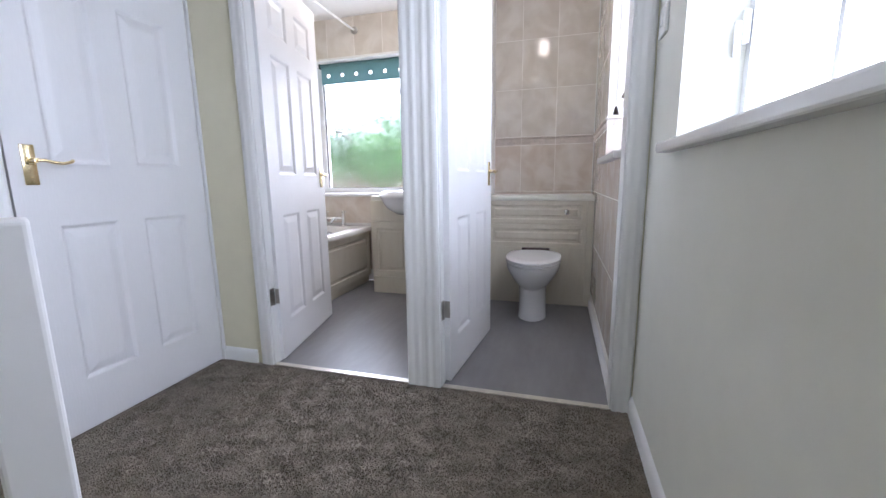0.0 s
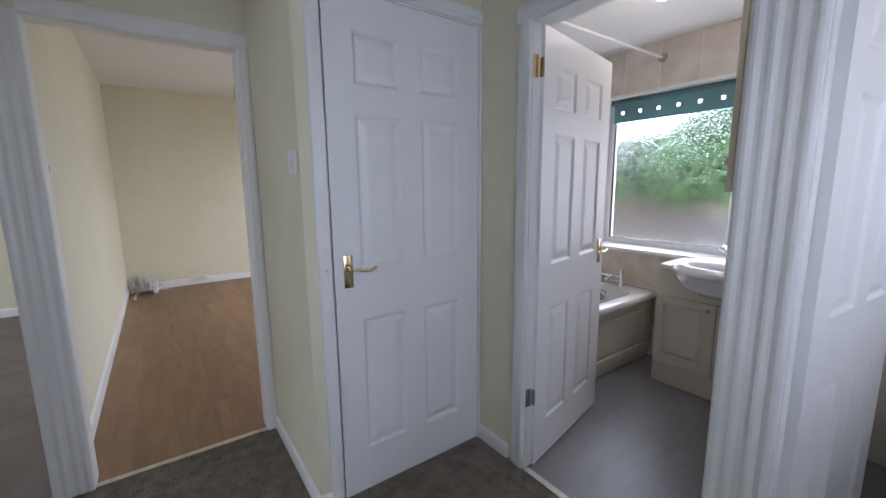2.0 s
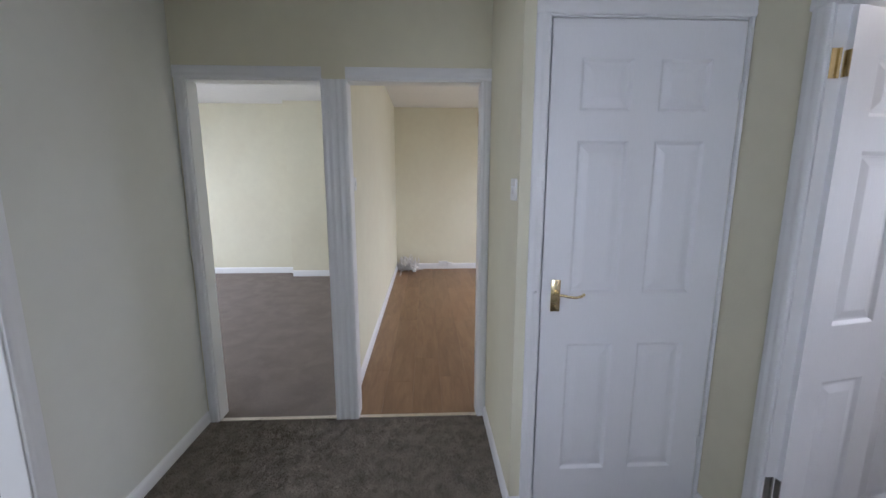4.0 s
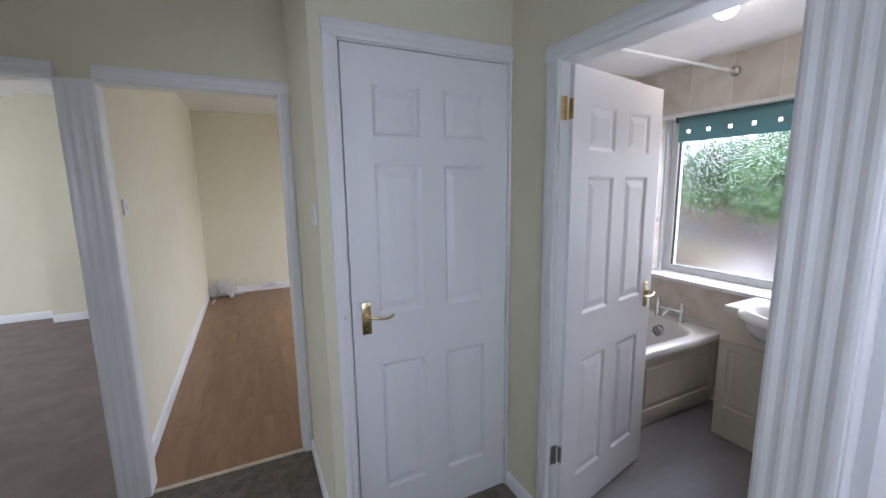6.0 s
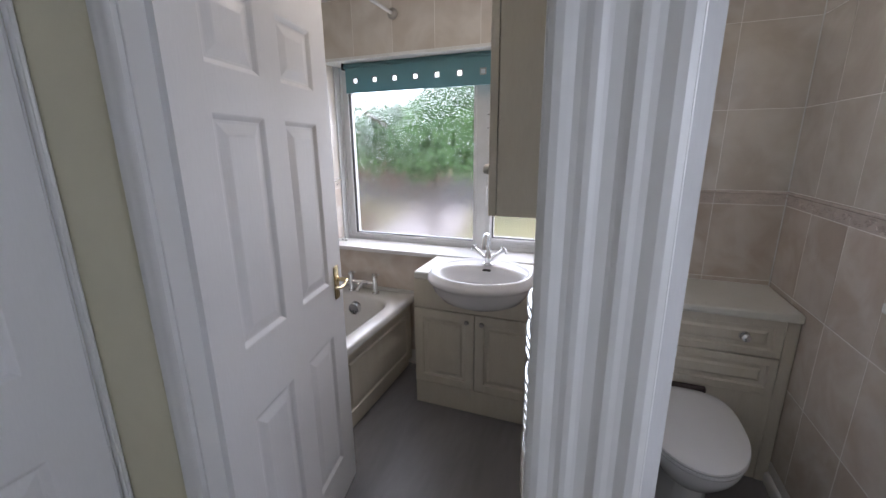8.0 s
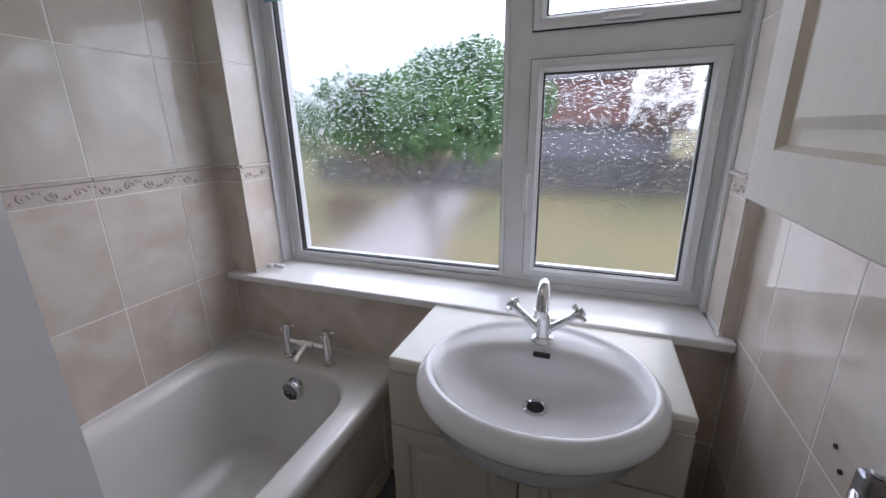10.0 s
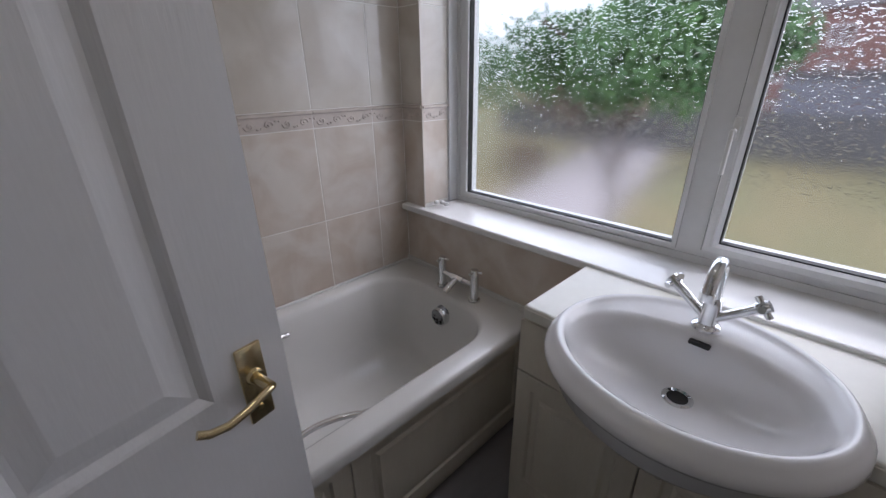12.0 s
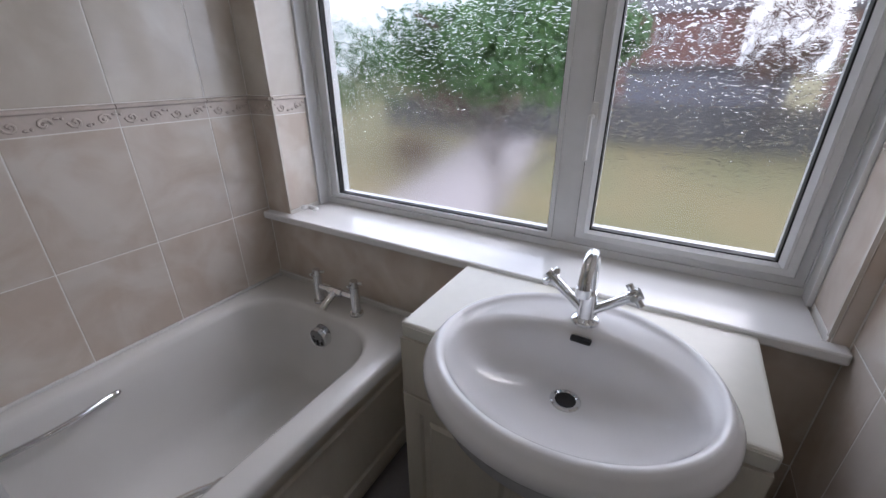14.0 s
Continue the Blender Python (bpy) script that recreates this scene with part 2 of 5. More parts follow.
def part(name, bm, material, parent=None, label="", smooth=False, kind=""):
    me = bpy.data.meshes.new(name)
    bm.to_mesh(me)
    bm.free()
    me.materials.append(material)
    if smooth:
        for p in me.polygons:
            p.use_smooth = True
        me.set_sharp_from_angle(angle=radians(38))
    ob = new(name, me)
    if parent is not None:
        ob.parent = parent
    return tagged(ob, label, "", "", kind)


def holder(name, x, y, z, label, category, group=""):
    ob = new(name)
    ob.location = (x, y, z)
    ob.empty_display_size = 0.05
    return tagged(ob, label, category, group)


def box(bm, x0, x1, y0, y1, z0, z1, bevel=0.0, segments=2):
    r = bmesh.ops.create_cube(bm, size=1)
    vs = r["verts"]
    for v in vs:
        v.co = Vector(((x0 + x1) / 2 + v.co.x * (x1 - x0), (y0 + y1) / 2 + v.co.y * (y1 - y0), (z0 + z1) / 2 + v.co.z * (z1 - z0)))
    if bevel:
        es = list({e for v in vs for e in v.link_edges})
        bmesh.ops.bevel(bm, geom=es, offset=bevel, segments=segments, affect="EDGES", profile=0.5)
    return bm


def boxed(*a, **k):
    return box(bmesh.new(), *a, **k)


def solid(axis, p0, p1, u0, u1, z0, z1, holes=()):
    """A slab between p0 and p1 on the axis, from u0 to u1 along the other, with rectangular holes (u0, u1, z0, z1) through it."""
    us = sorted({u0, u1, *[v for h in holes for v in h[:2] if u0 < v < u1]})
    zs = sorted({z0, z1, *[v for h in holes for v in h[2:] if z0 < v < z1]})
    bm = bmesh.new()
    cache = {}

    def vert(p, u, z):
        key = (round(p, 5), round(u, 5), round(z, 5))
        if key not in cache:
            cache[key] = bm.verts.new((p, u, z) if axis == "x" else (u, p, z))
        return cache[key]

    def full(i, j):
        if not (0 <= i < len(us) - 1 and 0 <= j < len(zs) - 1):
            return False
        u, z = (us[i] + us[i + 1]) / 2, (zs[j] + zs[j + 1]) / 2
        return not any(h[0] < u < h[1] and h[2] < z < h[3] for h in holes)

    for i in range(len(us) - 1):
        for j in range(len(zs) - 1):
            if not full(i, j):
                continue
            a, b, c, d = us[i], us[i + 1], zs[j], zs[j + 1]
            for p in (p0, p1):
                bm.faces.new([vert(p, a, c), vert(p, b, c), vert(p, b, d), vert(p, a, d)])
            for ok, q in ((full(i - 1, j), (a, c, a, d)), (full(i + 1, j), (b, c, b, d)), (full(i, j - 1), (a, c, b, c)), (full(i, j + 1), (a, d, b, d))):
                if not ok:
                    bm.faces.new([vert(p0, q[0], q[1]), vert(p1, q[0], q[1]), vert(p1, q[2], q[3]), vert(p0, q[2], q[3])])
    bmesh.ops.recalc_face_normals(bm, faces=bm.faces)
    return bm


def cyl(bm, p, q, r0, r1=None, n=16, caps=True):
    """A round bar from p to q."""
    p, q = Vector(p), Vector(q)
    d = q - p
    m = Matrix.Translation((p + q) / 2) @ d.to_track_quat("Z", "Y").to_matrix().to_4x4()
    bmesh.ops.create_cone(bm, cap_ends=caps, segments=n, radius1=r0, radius2=r0 if r1 is None else r1, depth=d.length, matrix=m)
    return bm


def ball(bm, c, r, s=(1, 1, 1), n=16):
    bmesh.ops.create_uvsphere(bm, u_segments=n, v_segments=n // 2 + 2, radius=r, matrix=Matrix.Translation(c) @ Matrix.Diagonal((*s, 1)))
    return bm


def loft(bm, rings, cap0=True, cap1=True):
    rows = [[bm.verts.new(v) for v in r] for r in rings]
    n = len(rows[0])
    for a, b in zip(rows, rows[1:]):
        for i in range(n):
            bm.faces.new([a[i], a[(i + 1) % n], b[(i + 1) % n], b[i]])
    if cap0:
        bm.faces.new(rows[0][::-1])
    if cap1:
        bm.faces.new(rows[-1])
    return bm


def oval(cx, cy, z, a, b, n=64, power=2.0, back=None, back_power=2.0):
    """A closed ring; back: its half depth towards +y where that differs."""
    ring = []
    for i in range(n):
        t = 2 * math.pi * i / n
        c, s = math.cos(t), math.sin(t)
        pw = back_power if s > 0 else power
        bb = b if s <= 0 or back is None else back
        ring.append((cx + a * math.copysign(abs(c) ** (2 / pw), c), cy + bb * math.copysign(abs(s) ** (2 / pw), s), z))
    return ring


def rrect(x0, x1, y0, y1, r, z, n=8):
    ring = []
    for cx, cy, a0 in ((x1 - r, y1 - r, 0), (x0 + r, y1 - r, 90), (x0 + r, y0 + r, 180), (x1 - r, y0 + r, 270)):
        for i in range(n + 1):
            a = radians(a0 + 90 * i / n)
            ring.append((cx + r * math.cos(a), cy + r * math.sin(a), z))
    return ring


def tube(bm, points, r, n=10, closed=False):
    """A bent pipe through the points."""
    pts = [Vector(p) for p in points]
    rings, up = [], None
    for i, p in enumerate(pts):
        a, b = pts[max(i - 1, 0)], pts[min(i + 1, len(pts) - 1)]
        d = (b - a).normalized()
        if up is None:
            up = d.orthogonal().normalized()
        up = (up - d * up.dot(d)).normalized()
        side = d.cross(up)
        rings.append([p + (up * math.cos(2 * math.pi * k / n) + side * math.sin(2 * math.pi * k / n)) * r for k in range(n)])
    return loft(bm, rings)


def arc(fn, n=12):
    return [fn(i / n) for i in range(n + 1)]


def sweep(bm, profile, p, q, across, out):
    """A straight moulding from p to q: profile points (a, b) lie a along across and b along out."""
    p, q, across, out = Vector(p), Vector(q), Vector(across), Vector(out)
    rings = [[e + across * a + out * b for a, b in profile] for e in (p, q)]
    loft(bm, rings)
    bmesh.ops.recalc_face_normals(bm, faces=bm.faces)
    return bm


ARCH = [(0, 0), (0, .013), (.003, .016), (.009, .018), (.016, .0175), (.021, .0155), (.026, .0145), (.034, .016), (.040, .0165), (.045, .0145), (.050, .0125), (.056, .012), (.061, .009), (.063, .005), (.064, 0)]
SKIRT = [(0, 0), (0, .014), (.050, .014), (.060, .010), (.066, .004), (.068, 0)]


def architrave(name, p, q, across, out, width=0.064, mat_=None, parent=None):
    prof = [(a * width / 0.064, b * 0.8) for a, b in ARCH]
    return tagged(part(name, sweep(bmesh.new(), prof, p, q, across, out), mat_ or GLOSS, parent, smooth=True), kind="structure")


def skirting(p, q, out, height=0.068):
    prof = [(a * height / 0.068, b) for a, b in SKIRT]
    return tagged(part("baseboard", sweep(bmesh.new(), prof, p, q, (0, 0, 1), out), GLOSS, smooth=True), "white gloss painted skirting board", kind="structure")


# ---- large structure ----
Z_CEIL, Z_BATH, Z_ROOM = 2.42, 2.28, 2.52
XL, XR = -2.02, -0.255          # bathroom side walls
YB = 3.43                      # tiled back wall
YD0, YD1 = 1.72, 1.82          # wall with the bathroom and toilet doors
DH = 1.93


def structure(name, bm, material, label):
    return tagged(part(name, bm, material), label, kind="structure")


structure("floor", boxed(-2.05, 0.66, -0.88, 1.727, -0.12, 0.0), CARPET, "taupe grey twist pile landing carpet")
structure("floor", boxed(-2.03, 0.60, 1.727, 3.44, -0.12, -0.004), VINYL, "grey wood effect vinyl bathroom floor")
structure("floor", boxed(-6.30, -2.05, 0.02, 3.44, -0.12, -0.010), LAMINATE, "subfloor under brown oak laminate")
structure("floor", boxed(-6.30, -2.05, -4.20, 0.02, -0.12, -0.002), CARPET2, "grey brown fitted bedroom carpet")
structure("floor", boxed(-2.05, 0.70, -4.20, -0.88, -0.12, -0.002), CARPET3, "light grey fitted carpet")
structure("ceiling", boxed(-2.13, 0.75, -0.88, YD0, Z_CEIL, Z_CEIL + 0.1), CEIL, "white painted landing ceiling")
structure("ceiling", boxed(XL - 0.1, 0.75, YD0, 3.75, Z_BATH, Z_BATH + 0.24), CEIL, "white painted bathroom ceiling")
structure("ceiling", boxed(-6.4, -2.13, -4.3, 3.75, Z_ROOM, Z_ROOM + 0.1), CEIL, "white painted bedroom ceiling")
structure("ceiling", boxed(-2.13, 0.75, -4.3, -0.88, Z_CEIL, Z_CEIL + 0.1), CEIL, "white painted small room ceiling")

structure("wall_north", solid("y", YD0, YD1, -1.31, 0.65, 0, Z_CEIL, [(-1.03, -0.25, -1, DH + 0.03), (-0.15, 0.60, -1, DH + 0.03)]), CREAM, "cream painted wall with two doorways")
structure("wall_cupboard", solid("x", -1.36, -1.31, 0.93, YD0, 0, Z_CEIL, [(0.965, 1.70, -1, 2.01)]), CREAM, "cream painted wall round a cupboard door")
structure("wall_cupboard", boxed(-2.03, -1.31, 0.88, 0.93, 0, Z_CEIL), CREAM, "cream painted wall beside a bedroom doorway")
structure("wall_cupboard", boxed(-2.13, -1.90, 0.93, YD1, 0, Z_CEIL), PALE, "plain inner wall of the cupboard")
structure("wall_west", solid("x", -2.13, -2.03, -4.2, 0.93, 0, Z_ROOM, [(-0.735, -0.002, -1, 1.95), (0.09, 0.84, -1, 1.95)]), CREAM, "cream painted wall with two bedroom doorways")
structure("wall_south", solid("y", -0.88, -0.78, -2.03, 0.75, 0, Z_CEIL, [(-1.03, -0.25, -1, 1.95)]), PALE, "pale painted wall with a doorway")
structure("wall_east", solid("x", 0.65, 0.87, -4.3, YD1 - 0.02, 0, Z_CEIL, [(0.65, 1.39, 1.0, 2.0)]), PALE, "pale painted wall with a window")
structure("wall_east", solid("x", 0.5878, 0.87, YD1 - 0.02, 3.70, 0, Z_CEIL, [(1.95, 2.552, 1.0, 2.0)]), GROUT, "grouted toilet wall with a window")
structure("wall_bathroom_back", solid("y", YB + 0.0008, 3.72, XL - 0.1, 0.595, 0, Z_ROOM, [(-1.895, -0.290, 0.79, 1.968)]), GROUT, "grouted back wall with a window")
structure("wall_bathroom_side", boxed(XL - 0.11, XL - 0.0008, YD1, YB + 0.25, 0, Z_ROOM), GROUT, "grouted wall along the bath")
structure("wall_partition", boxed(XR + 0.0008, -0.158, YD1, YB + 0.0008, 0, Z_BATH), GROUT, "grouted wall between bathroom and toilet")
structure("wall_bedroom_partition", boxed(-6.20, -2.13, -0.02, 0.05, 0, Z_ROOM), CREAM, "cream painted wall between two bedrooms")
structure("wall_bedroom_back", boxed(-6.37, -6.17, -4.3, 3.7, 0, Z_ROOM), CREAM, "cream painted bedroom end wall")
structure("wall_bedroom_back", boxed(-6.17, -5.72, -1.47, -0.02, 0, Z_ROOM), CREAM, "cream painted projecting chimney breast")
structure("wall_bedroom_back", boxed(-6.17, -5.96, -4.2, -1.47, 0, Z_ROOM), CREAM, "cream painted bedroom end wall")
structure("wall_bedroom_north", solid("y", 3.44, 3.68, -6.37, XL - 0.11, 0, Z_ROOM, [(-5.2, -3.2, 0.9, 2.05)]), CREAM, "cream painted outer wall with a window")
structure("wall_bedroom_south", solid("y", -4.4, -4.2, -6.37, 0.87, 0, Z_ROOM, [(-5.0, -3.0, 0.9, 2.05)]), CREAM, "cream painted outer wall with a window")
structure("wall_small_room", boxed(-2.26, -2.13, -4.2, -0.88, 0, Z_CEIL), PALE, "pale painted wall of the small room")

# bedroom laminate boards
rng = random.Random(4)


def laminate():
    base = bpy.data.objects["floor.002"]
    w, length = 0.19, 1.28
    boards = {}
    for i in range(18):
        y = 0.052 + i * w
        x = -6.17 - rng.random() * length
        while x < -2.03:
            a, b = max(x, -6.168), min(x + length, -2.042)
            y1 = min(y + w, 3.438)
            if b - a > 0.05 and y1 - y > 0.03 and not (a > -2.2 and y > 0.9):
                key = (round(b - a, 3), round(y1 - y, 3))
                if key not in boards:
                    me = bpy.data.meshes.new("plank")
                    bm = boxed(0, b - a - 0.0006, 0, y1 - y - 0.0006, -0.0095, 0, bevel=0.0006, segments=1)
                    bm.to_mesh(me)
                    bm.free()
                    me.materials.append(LAMINATE)
                    boards[key] = me
                ob = new("plank", boards[key])
                ob.location = (a, y, 0)
                ob.parent = base
            x += length


# skirting boards
skirting((-1.31, YD0, 0), (-1.10, YD0, 0), (0, -1, 0))
skirting((0.65, -0.78, 0), (0.65, YD0, 0), (-1, 0, 0))
skirting((-2.03, 0.88, 0), (-1.31, 0.88, 0), (0, -1, 0))
skirting((-1.31, 0.88, 0), (-1.31, 0.925, 0), (1, 0, 0))
skirting((-2.03, -0.78, 0), (-1.10, -0.78, 0), (0, 1, 0))
skirting((-2.03, -0.78, 0), (-2.03, -0.765, 0), (1, 0, 0))
skirting((-6.17, 0.05, 0), (-6.17, 3.44, 0), (1, 0, 0), 0.09)
skirting((-6.17, 0.05, 0), (-2.13, 0.05, 0), (0, 1, 0), 0.09)
skirting((-5.72, -1.47, 0), (-5.72, -0.02, 0), (1, 0, 0), 0.09)
skirting((-5.96, -4.2, 0), (-5.96, -1.47, 0), (1, 0, 0), 0.09)
skirting((-2.13, -4.2, 0), (-2.13, -0.88, 0), (1, 0, 0), 0.09)
skirting((0.587, YD1, 0), (0.587, 3.14, 0), (-1, 0, 0), 0.055)

# ---- doors ----


def lining(name, label, axis, p0, p1, u0, u1, top, faces, widths=(0.064, 0.064), thick=0.03):
    """A door lining in a wall between p0 and p1 whose clear opening runs from u0 to u1, with architraves on the faces named."""
    head = holder(name, 0, 0, 0, label, "", "")
    head["kind"] = "structure"

    def at(u, p, z):
        return (p, u, z) if axis == "x" else (u, p, z)

    def bx(a, b, c, d, e, f):
        return boxed(*((c, d, a, b) if axis == "x" else (a, b, c, d)), e, f, bevel=0.0015, segments=1)

    part("jamb", bx(u0 - thick, u0, p0, p1, 0, top), GLOSS, head)
    part("jamb", bx(u1, u1 + thick, p0, p1, 0, top), GLOSS, head)
    part("head_lining", bx(u0 - thick, u1 + thick, p0, p1, top, top + thick), GLOSS, head)
    for p, s in faces:
        out = at(0, s, 0)
        if widths[0]:
            architrave("architrave", at(u0 - 0.006, p, 0), at(u0 - 0.006, p, top + 0.006), at(-1, 0, 0), out, widths[0], parent=head)
        if widths[1]:
            architrave("architrave", at(u1 + 0.006, p, 0), at(u1 + 0.006, p, top + 0.006), at(1, 0, 0), out, widths[1], parent=head)
        architrave("architrave", at(u0 - 0.006 - widths[0], p, top + 0.006), at(u1 + 0.006 + widths[1], p, top + 0.006), (0, 0, 1), out, parent=head)
    return head


lining("door_1", "white gloss painted bathroom door frame with moulded architrave", "y", YD0, YD1, -1.0, -0.28, DH, [(YD0, -1)], (0.07, 0.0))
lining("door_2", "white gloss painted toilet door frame with moulded architrave", "y", YD0, YD1, -0.12, 0.57, DH, [(YD0, -1)], (0.0, 0.07))
for x0, s in ((-1.0, 1), (-0.12, 1)):
    for z in (0.305, 1.725):
        structure("door_hinge", box(boxed(x0 - 0.001, x0 + 0.0015, 1.722, 1.752, z, z + 0.085), x0, x0 + 0.006, 1.742, 1.750, z, z + 0.085), BRASS if z > 1 else STEEL, "brass hinge plate on a door jamb" if z > 1 else "dull steel hinge plate on a door jamb")
# fluted post between the two doorways
post = [(0, 0), (0, .014), (.008, .019), (.018, .020), (.026, .017), (.032, .0145), (.040, .0155), (.048, .0185), (.056, .0185), (.063, .0145), (.068, .0125), (.082, .0125), (.087, .0145), (.094, .0185), (.102, .0185), (.110, .0155), (.118, .0145), (.124, .017), (.132, .020), (.142, .019), (.150, .014), (.150, 0)]
post = [(a, b if b < 0.0126 else 0.0125 + (b - 0.0125) * 0.75) for a, b in post]
structure("trim", sweep(bmesh.new(), post, (-0.275, YD0, 0), (-0.275, YD0, DH + 0.006), (1, 0, 0), (0, -1, 0)), GLOSS, "white fluted post between two doorways")
lining("door_3", "white gloss painted cupboard door frame", "x", -1.36, -1.31, 0.98, 1.695, 2.0, [(-1.31, 1)], (0.05, 0.018), thick=0.012)
lining("door_4", "white painted bedroom door lining with moulded architrave", "x", -2.13, -2.03, -0.712, -0.022, 1.94, [(-2.03, 1)], (0.055, 0.0), thick=0.02)
lining("door_5", "white painted bedroom door lining with moulded architrave", "x", -2.13, -2.03, 0.115, 0.825, 1.94, [(-2.03, 1)], (0.0, 0.05), thick=0.015)
structure("trim", sweep(bmesh.new(), [(a * 0.89, b) for a, b in post], (-2.03, -0.020, 0), (-2.03, -0.020, 1.946), (0, 1, 0), (1, 0, 0)), GLOSS, "white fluted post between two bedroom doorways")
lining("door_6", "white painted small room door frame", "y", -0.88, -0.78, -1.01, -0.27, 1.94, [(-0.78, 1)], (0.07, 0.07), thick=0.02)
for i, b in enumerate(((-1.0, -0.28, 1.712, 1.742, "y"), (-0.12, 0.57, 1.712, 1.742, "y"), (-0.712, -0.022, -2.055, -2.025, "x"), (0.115, 0.825, -2.055, -2.025, "x"))):
    bx = (b[0], b[1], b[2], b[3]) if b[4] == "y" else (b[2], b[3], b[0], b[1])
    structure("trim", boxed(*bx, 0.0, 0.005, bevel=0.0015), STRIP, "thin metal threshold strip in a doorway")

ROWS = ((0.19, 0.76), (0.97, 1.56), (1.665, 1.85))


def panel_door(name, w, h, m, label, handle_side=1, hinge_z=(0.30, 1.72), lever=1, knuckles=True, turn=0):
    """A six-panel door whose hinge edge stands at its own origin and whose leaf runs along +x; the face is at -y and +y."""
    head = holder(name, 0, 0, 0, label, "door")
    head.matrix_world = m
    t = 0.0175
    k = h / 1.98
    rows = [(a * k, b * k) for a, b in ROWS]
    s = 0.11 * w / 0.71
    c = 0.10 * w / 0.71
    pw = (w - 2 * s - c) / 2
    cols = ((s, s + pw), (s + pw + c, w - s))
    holes = [(a, b, c0, c1) for a, b in cols for c0, c1 in rows]
    part("leaf", solid("y", -t, t, 0, w, 0, h, holes), DOOR, head)
    for a, b, c0, c1 in holes:
        bm = bmesh.new()
        for sgn in (-1, 1):
            rings = [[(a + d, y * sgn, c0 + d), (b - d, y * sgn, c0 + d), (b - d, y * sgn, c1 - d), (a + d, y * sgn, c1 - d)] for d, y in ((0, t), (0.004, t - 0.002), (0.013, t - 0.009), (0.020, t - 0.009), (0.044, t - 0.003), (0.048, t - 0.0022))]
            loft(bm, rings, cap0=False)
        bmesh.ops.recalc_face_normals(bm, faces=bm.faces)
        part("panel", bm, DOOR, head)
    if lever:
        if lever != 3:
            handle = part("door_handle", lever_handle(1), BRASS, head, "polished brass lever handle on a plate", smooth=True)
            handle.matrix_basis = pose(w - 0.055, -t, 0.977 * k)
        if lever:
            handle = part("door_handle", lever_handle(-1), BRASS, head, "polished brass lever handle on a plate", smooth=True)
            handle.matrix_basis = pose(w - 0.055, t, 0.977 * k)
    if knuckles:
        for z in hinge_z:
            bm = boxed(-0.004, 0.001, -t, t, z, z + 0.075)
            cyl(bm, (-0.003, turn * (t + 0.004), z), (-0.003, turn * (t + 0.004), z + 0.075), 0.0055, n=10)
            box(bm, -0.030, -0.001, turn * (t + 0.001) - 0.001, turn * (t + 0.001) + 0.001, z, z + 0.075)
            part("hinge", bm, BRASS if z > 1 else STEEL, head, "brass butt hinge" if z > 1 else "dull steel butt hinge")
    return head


def lever_handle(side):
    """A lever on a long plate, plate on the plane y = 0 and lever towards the hinge; side -1 mirrors it to +y."""
    bm = bmesh.new()
    sy = 1 if side == -1 else -1
    box(bm, -0.019, 0.019, min(0, sy * 0.006), max(0, sy * 0.006), -0.078, 0.052, bevel=0.003)
    cyl(bm, (0, sy * 0.004, 0.0), (0, sy * 0.012, 0.0), 0.014, 0.011)
    cyl(bm, (0, sy * 0.01, 0.0), (0, sy * 0.045, 0.0), 0.008)
    pts = [(0, sy * 0.045, 0.0), (-0.016, sy * 0.05, 0.001), (-0.040, sy * 0.052, -0.005), (-0.066, sy * 0.052, -0.008), (-0.088, sy * 0.05, -0.003), (-0.099, sy * 0.046, 0.003)]
    tube(bm, pts, 0.0055, 10)
    cyl(bm, (0, sy * 0.006, -0.055), (0, sy * 0.0075, -0.055), 0.004, n=8)
    cyl(bm, (0, sy * 0.006, 0.042), (0, sy * 0.0075, 0.042), 0.004, n=8)
    return bm


def yaw_to(x0, y0, x1, y1):
    return math.degrees(math.atan2(y1 - y0, x1 - x0))


panel_door("bathroom_door", 0.712, 1.915, pose(-1.000, 1.765, 0.008, 0, 0, yaw_to(-1.0, 1.75, -1.148, 2.45)), "white six-panel bathroom door standing open with brass handles", turn=1)
panel_door("toilet_door", 0.680, 1.915, pose(-0.111, 1.768, 0.008, 0, 0, yaw_to(-0.118, 1.75, -0.052, 2.42)), "white six-panel toilet door standing open with brass handles", turn=1)
panel_door("cupboard_door", 0.709, 1.985, pose(-1.3225, 1.692, 0.008, 0, 0, -90), "white six-panel cupboard door, closed, with a brass handle", lever=3, knuckles=False)
panel_door("bedroom_door", 0.70, 1.92, pose(-2.150, 0.840, 0.008, 0, 0, 118), "white bedroom door standing open behind the wall", turn=-1)
small = holder("butt_hinges", -1.31, 1.695, 0, "small painted cupboard door hinges on a white frame", "hinge")
for z in (0.28, 1.72):
    part("knuckle", cyl(bmesh.new(), (0.006, 0.0, z), (0.006, 0.0, z + 0.06), 0.005, n=8), GLOSS, small)
latch = part("thumb_latch", ball(boxed(-0.002, 0.004, -0.012, 0.012, -0.02, 0.02, bevel=0.002), (0.008, 0, 0), 0.007), PLASTIC)
latch.location = (-1.303, 0.955, 0.99)
tagged(latch, "small white plastic bolt beside a cupboard handle", "latch")

# ---- windows ----


